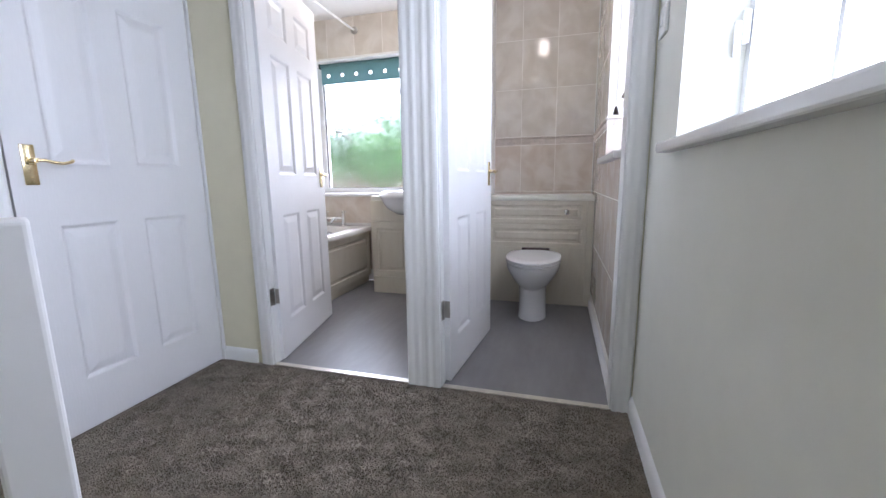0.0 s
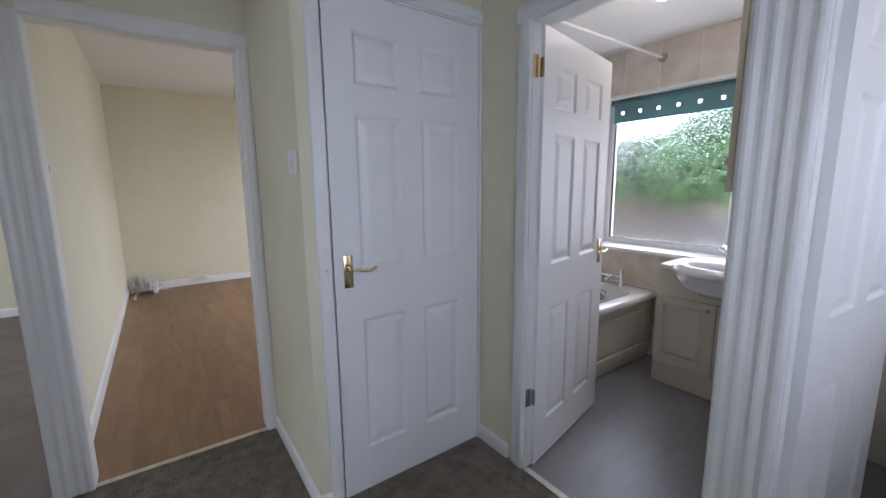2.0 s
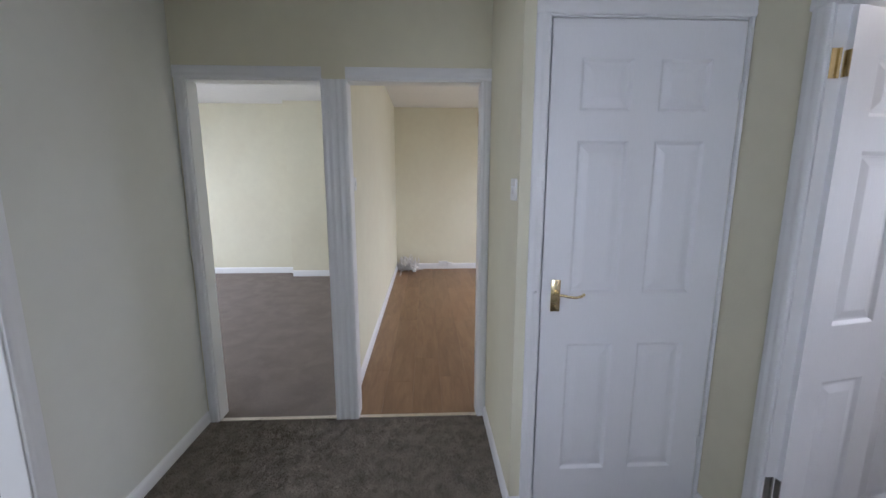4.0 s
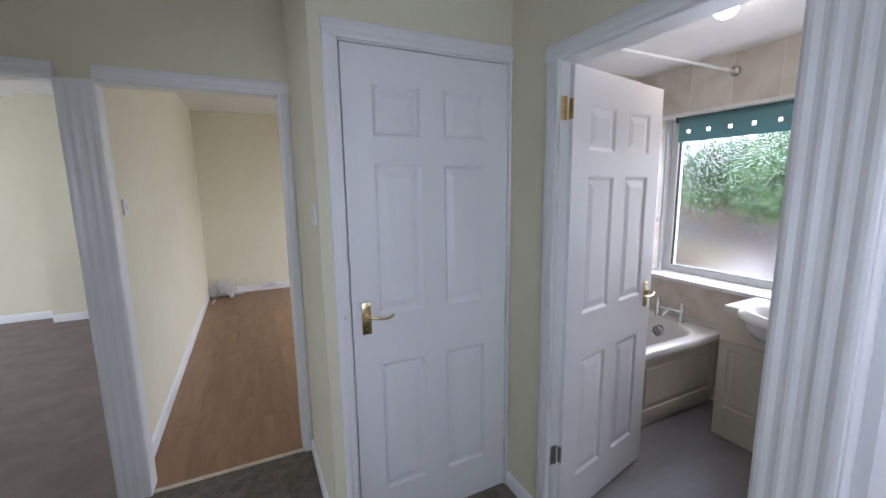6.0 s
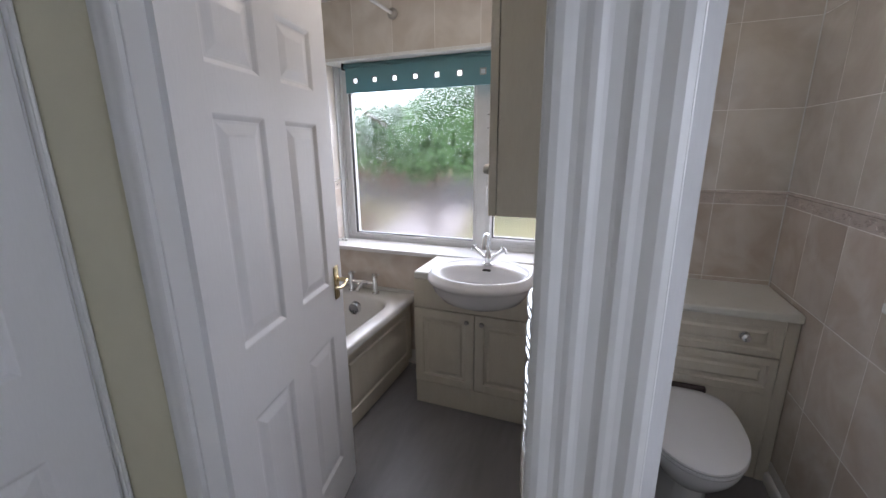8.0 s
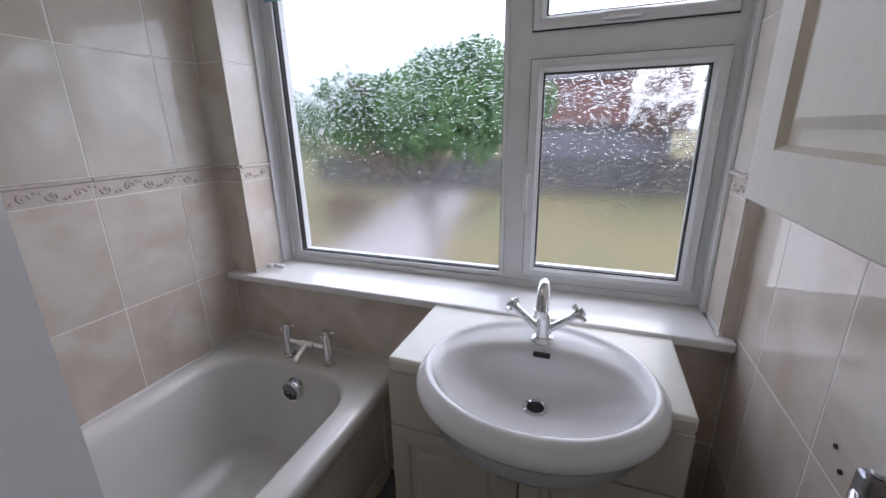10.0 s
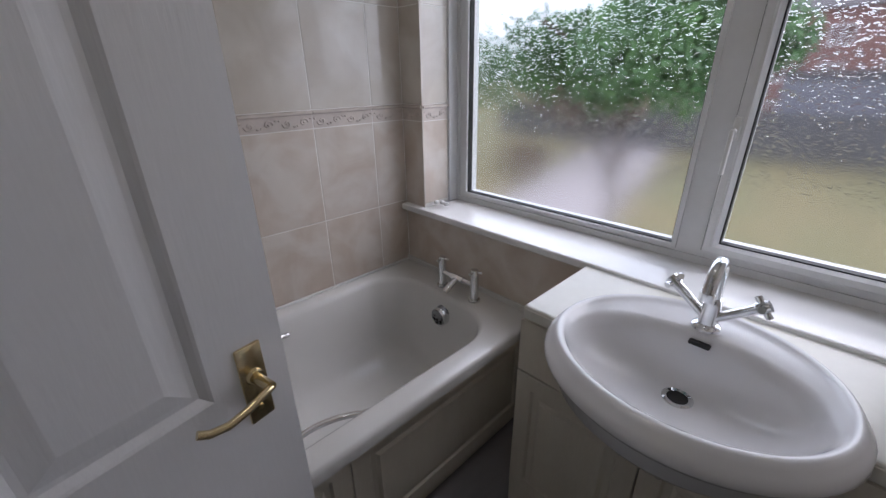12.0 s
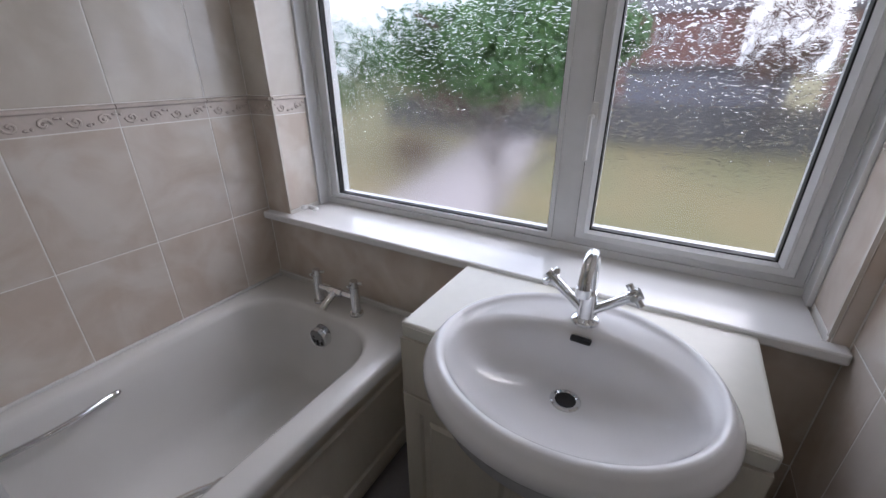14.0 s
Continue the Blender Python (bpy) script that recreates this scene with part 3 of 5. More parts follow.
def window(name, label, axis, p, sgn, u0, u1, z0, z1, panes, depth=0.06, glass_mat=None, bars=()):
    """A frame whose room face stands at p; panes are openings (u0, u1, z0, z1) in it, each with its glass."""
    head = holder(name, 0, 0, 0, label, "")
    head["kind"] = "structure"
    part("window_frame", solid(axis, p, p + sgn * depth, u0, u1, z0, z1, panes), UPVC, head)
    for a, b, c, d in panes:
        g = part("pane", solid(axis, p + sgn * 0.028, p + sgn * 0.034, a - 0.004, b + 0.004, c - 0.004, d + 0.004), glass_mat or RAIN_GLASS, head, "rain-textured obscure glass")
        g.visible_shadow = False
    return head


win = window("window_1", "white plastic bathroom window with rain-textured panes", "y", 3.632, 1, -1.893, -0.292, 0.800, 1.968,
             [(-1.820, -0.938, 0.848, 1.925), (-0.816, -0.368, 0.878, 1.510), (-0.816, -0.368, 1.665, 1.905)])


def sash(name, u0, u1, z0, z1, g, parent):
    """A raised casement round the glass opening g: a stepped leaf, a sloped bead, glazing seals and a black strip drawn
    as the shadow gap.
    """
    part("gap_seal", solid("y", 3.628, 3.6318, u0 - 0.003, u1 + 0.003, z0 - 0.003, z1 + 0.003, [(u0 + 0.002, u1 - 0.002, z0 + 0.002, z1 - 0.002)]), BLACK, parent, "black strip drawn as the shadow gap round a casement")
    a, b, c, d = g
    profile = [(0.0, 3.631), (0.0, 3.617), (0.003, 3.614), (0.020, 3.614), (0.022, 3.611)]
    rings = [[(u0 + e, y, z0 + e), (u1 - e, y, z0 + e), (u1 - e, y, z1 - e), (u0 + e, y, z1 - e)] for e, y in profile]
    rings += [[(a - e, y, c - e), (b + e, y, c - e), (b + e, y, d + e), (a - e, y, d + e)] for e, y in ((0.010, 3.611), (0.009, 3.614), (0.0, 3.627), (0.0, 3.642))]
    bm = loft(bmesh.new(), rings, cap0=False, cap1=False)
    bmesh.ops.recalc_face_normals(bm, faces=bm.faces)
    part(name, bm, UPVC, parent)
    part("seal", solid("y", 3.6305, 3.656, a - 0.001, b + 0.001, c - 0.001, d + 0.001, [(a + 0.0035, b - 0.0035, c + 0.0035, d - 0.0035)]), BLACK, parent, "black rubber glazing seal")


sash("casement", -0.853, -0.330, 0.850, 1.548, (-0.816, -0.368, 0.878, 1.510), win)
sash("vent_casement", -0.853, -0.330, 1.628, 1.943, (-0.816, -0.368, 1.665, 1.905), win)
part("frame_lip", solid("y", 3.624, 3.6325, -1.892, -0.293, 0.8035, 1.967, [(-1.868, -0.306, 0.826, 1.955)]), UPVC, win)
part("bead", solid("y", 3.622, 3.6315, -1.834, -0.924, 0.834, 1.939, [(-1.820, -0.938, 0.848, 1.925)]), UPVC, win)
part("seal", solid("y", 3.6315, 3.656, -1.821, -0.937, 0.847, 1.926, [(-1.8165, -0.9415, 0.8515, 1.9215)]), BLACK, win, "black rubber glazing seal")
hm = bmesh.new()
box(hm, -0.853, -0.836, 3.603, 3.614, 1.175, 1.235, bevel=0.003)
box(hm, -0.855, -0.844, 3.585, 3.595, 1.085, 1.205, bevel=0.004)
cyl(hm, (-0.847, 3.605, 1.200), (-0.847, 3.589, 1.200), 0.006, n=10)
part("window_handle", hm, PLASTIC, win, "white plastic window handle", smooth=True)
hm = bmesh.new()
box(hm, -0.66, -0.56, 3.592, 3.611, 1.636, 1.654, bevel=0.003)
cyl(hm, (-0.64, 3.613, 1.645), (-0.64, 3.582, 1.645), 0.005, n=10)
part("window_handle", hm, PLASTIC, win, "white plastic window handle", smooth=True)
bm = boxed(-2.018, XR - 0.002, 3.395, 3.436, 0.775, 0.803, bevel=0.006)
box(bm, -1.885, -0.300, 3.43, 3.633, 0.775, 0.8029)
structure("window_sill", bm, SILL, "glossy white plastic window sill board")

lwin = window("window_2", "white plastic landing window with clear panes", "x", 0.79, 1, 0.65, 1.39, 1.0, 2.0, [(0.67, 1.008, 1.03, 1.96), (1.022, 1.36, 1.03, 1.96)], glass_mat=CLEAR_GLASS)
structure("window_sill", box(boxed(0.61, 0.66, 0.50, 1.44, 0.975, 1.003, bevel=0.006), 0.65, 0.795, 0.653, 1.387, 0.975, 1.0029), SILL, "glossy white landing window sill board")
hm = boxed(0.772, 0.789, 1.366, 1.382, 1.23, 1.31, bevel=0.003)
box(hm, 0.755, 0.772, 1.368, 1.380, 1.20, 1.285, bevel=0.004)
part("window_handle", hm, PLASTIC, lwin, "white plastic window handle", smooth=True)
wwin = window("window_3", "white plastic toilet window with clear panes", "x", 0.74, 1, 1.95, 2.55, 1.0, 2.0, [(2.01, 2.49, 1.06, 1.94)], glass_mat=CLEAR_GLASS)
structure("window_sill", box(boxed(0.548, 0.60, 1.86, 2.60, 0.985, 1.015, bevel=0.006), 0.59, 0.745, 1.953, 2.547, 0.985, 1.0149), SILL, "glossy white toilet window sill board")

# ---- bathroom ----


def raised_panel(name, w, h, t, m, inset, parent, material=None, step=0.0085, thing=True, rail_top=None):
    """A routed board in its own x-z plane: back at y = 0, face at y = -t, with one shallow fielded panel."""
    rings = []
    for d, y in ((0, 0), (0, -t + 0.002), (0.002, -t)):
        rings.append([(d, y, d), (w - d, y, d), (w - d, y, h - d), (d, y, h - d)])
    for d, y in ((0, -t), (0.006, -t + step), (0.022, -t + step), (0.032, -t + 0.001)):
        e = inset + d
        rings.append([(e, y, e), (w - e, y, e), (w - e, y, h - e), (e, y, h - e)])
    bm = loft(bmesh.new(), rings)
    bmesh.ops.recalc_face_normals(bm, faces=bm.faces)
    ob = part(name, bm, material or UNIT, parent)
    ob.matrix_basis = m
    return ob


def bath():
    head = holder("bathtub", 0, 0, 0, "white acrylic bathtub with cream panels along a tiled wall", "bathtub")
    x0, x1, y0, y1 = -2.019, -1.262, 1.823, 3.428
    rings = [
        rrect(x0, x1, y0, y1, 0.012, 0.472), rrect(x0, x1, y0, y1, 0.012, 0.500), rrect(x0 + .004, x1 - .004, y0 + .004, y1 - .004, 0.012, 0.510),
        rrect(x0 + .012, x1 - .012, y0 + .012, y1 - .012, 0.02, 0.514),
        rrect(-1.962, -1.335, 1.900, 3.305, 0.18, 0.513), rrect(-1.952, -1.345, 1.912, 3.297, 0.175, 0.508), rrect(-1.943, -1.354, 1.930, 3.290, 0.17, 0.490),
        rrect(-1.925, -1.372, 2.00, 3.278, 0.16, 0.40), rrect(-1.905, -1.392, 2.09, 3.262, 0.15, 0.28), rrect(-1.885, -1.412, 2.17, 3.245, 0.14, 0.19),
        rrect(-1.855, -1.442, 2.23, 3.22, 0.13, 0.150), rrect(-1.80, -1.50, 2.30, 3.17, 0.10, 0.135)]
    ob = part("tub", loft(bmesh.new(), rings, cap0=False), ACRYLIC, head, "glossy white tub with a rolled rim", smooth=True)
    ob.data.set_sharp_from_angle(angle=radians(70))
    box_ = boxed(x0, x0 + 0.012, y0, y1, 0.508, 0.522, bevel=0.004)
    box(box_, x0, -1.27, y1 - 0.012, y1, 0.508, 0.534, bevel=0.004)
    part("seal_strip", box_, ACRYLIC, head)
    for i, (a, b) in enumerate(((1.83, 2.62), (2.622, 3.40))):
        raised_panel("side_panel", b - a, 0.40, 0.018, pose(-1.31, a, 0.068, 0, 0, 90), 0.055, head)
    part("plinth", boxed(-1.335, -1.318, 1.83, 3.40, 0.0, 0.066), UNIT, head)
    # Black strip stands in for the shadow under the rim.
    part("panel_rail", boxed(-1.325, -1.296, 1.83, 3.40, 0.469, 0.4785), BLACK, head, "black strip drawn as the shadow gap under the bath rim")
    ov = cyl(bmesh.new(), (-1.632, 3.290, 0.428), (-1.632, 3.252, 0.421), 0.038, 0.036, n=32)
    for k in range(6):
        a = radians(60 * k)
        cyl(ov, (-1.632 + 0.022 * math.cos(a), 3.254, 0.4213 + 0.022 * math.sin(a)), (-1.632 + 0.022 * math.cos(a), 3.250, 0.4205 + 0.022 * math.sin(a)), 0.005, n=10)
    part("overflow", ov, DARKCHROME, head, "round dark chrome overflow cover", smooth=True)
    part("overflow_ring", loft(bmesh.new(), [[(-1.632 + r * math.cos(t * math.pi / 16), y, 0.421 + r * math.sin(t * math.pi / 16)) for t in range(32)] for r, y in ((0.040, 3.282), (0.040, 3.254), (0.037, 3.249), (0.033, 3.2515))], cap0=False, cap1=False), CHROME, head, "bright chrome ring round the overflow", smooth=True)
    for k in range(5):
        part("screw", cyl(bmesh.new(), (-1.327, 2.0 + 0.3 * k, 0.455), (-1.3255, 2.0 + 0.3 * k, 0.455), 0.004, n=8), STEEL, head)
    return head


def bath_tap():
    head = holder("bath_tap", -1.605, 3.345, 0.514, "chrome bath mixer tap with two pillars on the rim", "tap")
    for s in (-1, 1):
        x = s * 0.09
        bm = cyl(bmesh.new(), (x, 0, 0), (x, 0, 0.008), 0.025, 0.024, n=24)
        cyl(bm, (x, 0, 0.008), (x, 0, 0.112), 0.0165, n=24)
        part("pillar", bm, CHROME, head, "chrome pillar", smooth=True)
        bm = cyl(bmesh.new(), (x, 0, 0.112), (x, 0, 0.136), 0.015, 0.014, n=20)
        for k in range(3):
            a = radians(120 * k + 30)
            cyl(bm, (x, 0, 0.125), (x + 0.029 * math.cos(a), 0.029 * math.sin(a), 0.125), 0.005, n=10)
        part("tap_head", bm, CHROME, head, "chrome cross head", smooth=True)
    part("bridge", cyl(bmesh.new(), (-0.09, 0, 0.068), (0.09, 0, 0.068), 0.0105, n=20), CHROME, head, "chrome cross bar", smooth=True)
    bm = cyl(bmesh.new(), (-0.03, 0, 0.066), (0.03, 0, 0.066), 0.016, n=20)
    tube(bm, [(0, 0, 0.066), (-0.003, -0.025, 0.056), (-0.006, -0.050, 0.040), (-0.007, -0.068, 0.026)], 0.014, 14)
    part("spout", bm, CHROME, head, "chrome spout", smooth=True)


def grab(name, label, pts, parent_label=None):
    o = Vector()
    head = part(name, tube(bmesh.new(), [Vector(p) - o for p in pts], 0.0086, 12), CHROME, tub, label, smooth=True)
    for p in (pts[0], pts[-1]):
        part("mount", ball(bmesh.new(), Vector(p) - o, 0.0135, (0.9, 1.4, 0.8)), CHROME, head, smooth=True)


tub = bath()
bath_tap()
wall_side = arc(lambda u: (-1.936 + 0.030 * math.sin(math.pi * u), 2.46 + 0.28 * u, 0.44 + 0.010 * math.sin(math.pi * u) ** 0.7), 14)
grab("grab_handle", "slim chrome grab handle inside the bath by the tiled wall", wall_side)
room_side = arc(lambda u: (-1.352 - 0.050 * math.sin(math.pi * u) ** 0.8, 2.43 + 0.28 * u, 0.492 + 0.004 * math.sin(math.pi * u)), 14)
grab("grab_handle", "curved chrome grab handle inside the bath by the panel side", room_side)


BX, BY = -0.729, 3.078         # middle of the washbasin


def plate(outline, place, thick):
    """A flat board of that outline; place(a, b, c) lays its points, c being the depth from 0 to thick."""
    bm = bmesh.new()
    lo = [bm.verts.new(place(a, b, 0)) for a, b in outline]
    hi = [bm.verts.new(place(a, b, thick)) for a, b in outline]
    n = len(outline)
    bm.faces.new(lo[::-1])
    bm.faces.new(hi)
    for i in range(n):
        bm.faces.new([lo[i], lo[(i + 1) % n], hi[(i + 1) % n], hi[i]])
    bmesh.ops.recalc_face_normals(bm, faces=bm.faces)
    return bm


def vanity():
    head = holder("vanity_unit", -1.10, 3.075, 0, "cream vanity unit with two doors under a washbasin", "cabinet")
    bm = boxed(0.002, 0.018, 0.0, 0.350, 0.0, 0.753)
    box(bm, 0.674, 0.690, 0.0, 0.350, 0.0, 0.753)
    box(bm, 0.018, 0.674, 0.334, 0.350, 0.0, 0.753)
    box(bm, 0.018, 0.674, 0.0, 0.334, 0.137, 0.153)
    part("carcass", bm, UNIT, head)
    part("plinth", boxed(0, 0.692, -0.014, -0.001, 0.0, 0.137, bevel=0.0015), UNIT, head)
    cx = BX + 1.10
    curve = [(cx + sgn * a, z) for sgn, seq in ((1, ((.243, .753), (.236, .735), (.226, .715), (.196, .683), (.143, .650), (.06, .634))), (-1, ((.06, .634), (.143, .650), (.196, .683), (.226, .715), (.236, .735), (.243, .753)))) for a, z in seq]
    part("fascia", plate([(0, 0.594), (0.692, 0.594), (0.692, 0.753)] + curve + [(0, 0.753)], lambda a, b, c: (a, -0.016 + c, b), 0.015), UNIT, head)
    for x, kx in ((0.0, 0.305), (0.348, 0.040)):
        d = raised_panel("door", 0.344, 0.447, 0.017, pose(x, -0.001, 0.141), 0.048, head)
        bm = cyl(bmesh.new(), (kx, -0.017, 0.405), (kx, -0.030, 0.405), 0.006, n=14)
        cyl(bm, (kx, -0.028, 0.405), (kx, -0.040, 0.405), 0.013, 0.010, n=20)
        part("knob", bm, STEEL, d, "small brushed metal knob", smooth=True)
    top = holder("vanity_worktop", -1.102, 3.065, 0.754, "pale cream laminate worktop cut round a washbasin", "worktop")
    ox, oy = BX + 1.102, BY - 3.065
    arc_ = [(ox + 0.244 * math.cos(a), oy + 0.222 * math.sin(a)) for a in [math.pi * k / 30 for k in range(31)]]
    bm = plate([(0.698, 0), (0.698, 0.361), (0, 0.361), (0, 0)] + [(arc_[-1][0], 0)] + arc_[::-1] + [(arc_[0][0], 0)], lambda a, b, c: (a, b, c), 0.038)
    edge = [e for e in bm.edges if all(v.co.x < 0.001 or v.co.x > 0.697 or v.co.y > 0.360 or v.co.y < 0.0005 for v in e.verts) and (abs(e.verts[0].co.z - e.verts[1].co.z) < 1e-6 or all(v.co.x < 0.001 or v.co.x > 0.697 for v in e.verts))]
    bmesh.ops.bevel(bm, geom=edge, offset=0.008, segments=3, affect="EDGES", profile=0.5)
    part("slab", bm, WORKTOP, top)
    for x0, x1 in ((0.006, ox - 0.250), (ox + 0.250, 0.692)):
        part("front_edging", boxed(x0, x1, -0.0022, 0.002, 0.003, 0.031, bevel=0.001), WORKTOP, top, "pale laminate front edge")


def basin():
    head = holder("washbasin", BX, BY, 0.795, "glossy white oval semi-recessed washbasin in a cream worktop", "basin")
    r = [oval(0, 0.06, -0.165, 0.07, 0.06), oval(0, 0.03, -0.145, 0.15, 0.13), oval(0, 0.01, -0.105, 0.212, 0.196), oval(0, 0, -0.060, 0.244, 0.224), oval(0, 0, -0.030, 0.258, 0.228, back=0.226), oval(0, 0, -0.016, 0.268, 0.238, back=0.228), oval(0, 0, -0.010, 0.274, 0.244, back=0.232),
         oval(0, 0, -0.003, 0.277, 0.247, back=0.236), oval(0, 0, 0.008, 0.275, 0.245, back=0.238), oval(0, 0, 0.016, 0.270, 0.239, back=0.239), oval(0, 0, 0.0185, 0.268, 0.236, back=0.239), oval(0, 0, 0.028, 0.261, 0.227, back=0.237), oval(0, 0, 0.035, 0.255, 0.219, back=0.234), oval(0, 0, 0.0375, 0.249, 0.211, back=0.230),
         oval(0, 0, 0.0315, 0.241, 0.201, back=0.222), oval(0, -0.002, 0.0255, 0.237, 0.196, back=0.208), oval(0, -0.014, 0.0225, 0.232, 0.180, back=0.150, back_power=2.3), oval(0, -0.017, 0.014, 0.226, 0.172, back=0.142),
         oval(0, -0.015, -0.010, 0.215, 0.162, back=0.134), oval(0, -0.012, -0.033, 0.199, 0.149, back=0.124), oval(0, -0.006, -0.054, 0.176, 0.131, back=0.111), oval(0, 0.003, -0.071, 0.148, 0.110, back=0.096),
         oval(0, 0.012, -0.083, 0.117, 0.088, back=0.078), oval(0, 0.022, -0.091, 0.085, 0.066, back=0.060), oval(0, 0.030, -0.0958, 0.054, 0.046), oval(0, 0.036, -0.0985, 0.024, 0.024)]
    ob = part("bowl", loft(bmesh.new(), r), CERAMIC, head, "glossy white ceramic bowl", smooth=True)
    ob.data.set_sharp_from_angle(angle=radians(80))
    bm = loft(bmesh.new(), [oval(0, 0.036, z, a, a, 32) for z, a in ((-0.0990, 0.031), (-0.0955, 0.031), (-0.0935, 0.027), (-0.0955, 0.021), (-0.101, 0.0205))], cap1=False, cap0=False)
    part("waste_ring", bm, CHROME, head, "chrome waste ring", smooth=True)
    # No openings are cut: black shapes give the shade inside drain and slot.
    part("waste_hole", loft(bmesh.new(), [oval(0, 0.036, -0.0975, 0.0208, 0.0208, 32), oval(0, 0.036, -0.0970, 0.0200, 0.0200, 32)]), BLACK, head, "black disc for the dark inside the open drain")
    bm = loft(bmesh.new(), [[(x, 0.106 + dy, 0.004 + z) for x, z in ((-.021, -.0025), (-.018, -.0045), (.018, -.0045), (.021, -.0025), (.021, .0025), (.018, .0045), (-.018, .0045), (-.021, .0025))] for dy in (0, 0.012)])
    bmesh.ops.recalc_face_normals(bm, faces=bm.faces)
    part("overflow_slot", bm, BLACK, head, "black plate for the dark inside the overflow slot")
    return head


def basin_tap():
    head = holder("basin_tap", -0.733, 3.234, 0.820, "chrome basin mixer tap with a swan neck and cross heads", "tap")
    bm = loft(bmesh.new(), [oval(0, 0, z, a, a, 32) for z, a in ((0, .029), (.006, .029), (.011, .025), (.014, .019), (.018, .0185), (.070, .0175), (.075, .016))])
    part("body", bm, CHROME, head, "chrome body", smooth=True)
    pts = [(0, 0, 0.065), (0, 0.002, 0.105), (0, -0.004, 0.140), (0, -0.020, 0.163), (0, -0.042, 0.172), (0, -0.064, 0.164), (0, -0.078, 0.145), (0, -0.083, 0.118)]
    sm = []
    for i in range(len(pts) - 1):
        p0, p1, p2, p3 = [Vector(pts[max(0, min(len(pts) - 1, i + k))]) for k in (-1, 0, 1, 2)]
        for u in (0, .33, .66):
            sm.append(0.5 * ((2 * p1) + (p2 - p0) * u + (2 * p0 - 5 * p1 + 4 * p2 - p3) * u * u + (3 * p1 - p0 - 3 * p2 + p3) * u ** 3))
    sm.append(Vector(pts[-1]))
    bm = tube(bmesh.new(), sm, 0.0125, 18)
    cyl(bm, (0, -0.083, 0.122), (0, -0.0835, 0.104), 0.0145, n=20)
    part("spout", bm, CHROME, head, "chrome swan neck spout", smooth=True)
    for s in (-1, 1):
        d = Vector((s * 0.066, 0.006, 0.050))
        a = Vector((s * 0.010, 0, 0.028))
        part("arm", cyl(bmesh.new(), a, a + d, 0.0108, n=20), CHROME, head, "chrome arm", smooth=True)
        dn = d.normalized()
        e = a + d
        bm = cyl(bmesh.new(), e, e + dn * 0.022, 0.0140, 0.0128, n=20)
        u = dn.orthogonal().normalized()
        v = dn.cross(u)
        for k in range(4):
            w = u * math.cos(math.pi * k / 2 + 0.5) + v * math.sin(math.pi * k / 2 + 0.5)
            cyl(bm, e + dn * 0.010, e + dn * 0.010 + w * 0.0245, 0.0066, 0.0074, n=12)
        part("cross_head", bm, CHROME, head, "chrome cross head", smooth=True)


vanity()
basin()
basin_tap()


def towel_rail():
    head = holder("towel_rail", -0.315, 2.545, 0.15, "curved chrome ladder towel radiator on a tiled wall", "towel rail")
    for s in (-1, 1):
        y = s * 0.228
        part("post", boxed(-0.017, 0.017, y - 0.012, y + 0.012, 0.0, 0.825, bevel=0.006, segments=3), DARKCHROME, head, "dark reflective upright", smooth=True)
        bm = cyl(bmesh.new(), (0, y, 0.826), (0, y, 0.831), 0.009, 0.008, n=12)
        part("end_cap", bm, CHROME, head, smooth=True)
        for z in (0.11, 0.785):
            bm = cyl(bmesh.new(), (0.015, y, z), (0.084, y, z), 0.0095, n=14)
            cyl(bm, (0.077, y, z), (0.0845, y, z), 0.014, 0.015, n=14)
            part("bracket", bm, CHROME, head, smooth=True)
        bm = cyl(bmesh.new(), (0, y, -0.15), (0, y, 0.0), 0.0075, n=12)
        cyl(bm, (0, y, -0.055), (0, y, 0.0), 0.014, n=14)
        part("valve", bm, STEEL, head, smooth=True)
    for z in [0.055 + 0.036 * k for k in range(6)] + [0.335 + 0.036 * k for k in range(6)] + [0.610, 0.646, 0.682, 0.755, 0.790]:
        pts = arc(lambda u: (-0.012 - 0.070 * math.sin(math.pi * u) ** 0.9, -0.226 + 0.452 * u, z), 16)
        part("bar", tube(bmesh.new(), pts, 0.0105, 12), CHROME, head, "curved chrome bar", smooth=True)


towel_rail()
pipe = holder("radiator_pipe", -0.40, 3.30, 0.0, "short grey copper pipe loop at the floor beside a vanity unit", "pipe")
part("pipe_run", tube(bmesh.new(), [(-0.006, 0, 0.02), (0.03, -0.02, 0.08), (0.07, -0.03, 0.11), (0.11, -0.02, 0.10), (0.13, 0.04, 0.10)], 0.0075, 10), STEEL, pipe, smooth=True)


def wall_cabinet():
    head = holder("wall_cabinet", -0.287, 2.20, 1.266, "cream bathroom wall cabinet with one door above a towel rail", "cabinet")
    h = 0.68
    part("carcass", boxed(-0.160, 0.0315, 0, 0.66, 0, h, bevel=0.001), UNIT, head)
    part("scribe_strip", boxed(-0.033, 0.0315, -0.006, -0.0005, 0.0, h, bevel=0.001), UNIT, head)
    d = raised_panel("door", 0.656, h, 0.020, pose(-0.163, 0.658, 0, 0, 0, -90), 0.06, head)
    bm = cyl(bmesh.new(), (0.60, -0.020, 0.115), (0.60, -0.034, 0.115), 0.006, n=14)
    cyl(bm, (0.60, -0.032, 0.115), (0.60, -0.046, 0.115), 0.014, 0.012, n=20)
    part("knob", bm, STEEL, d, "round metal knob", smooth=True)


wall_cabinet()


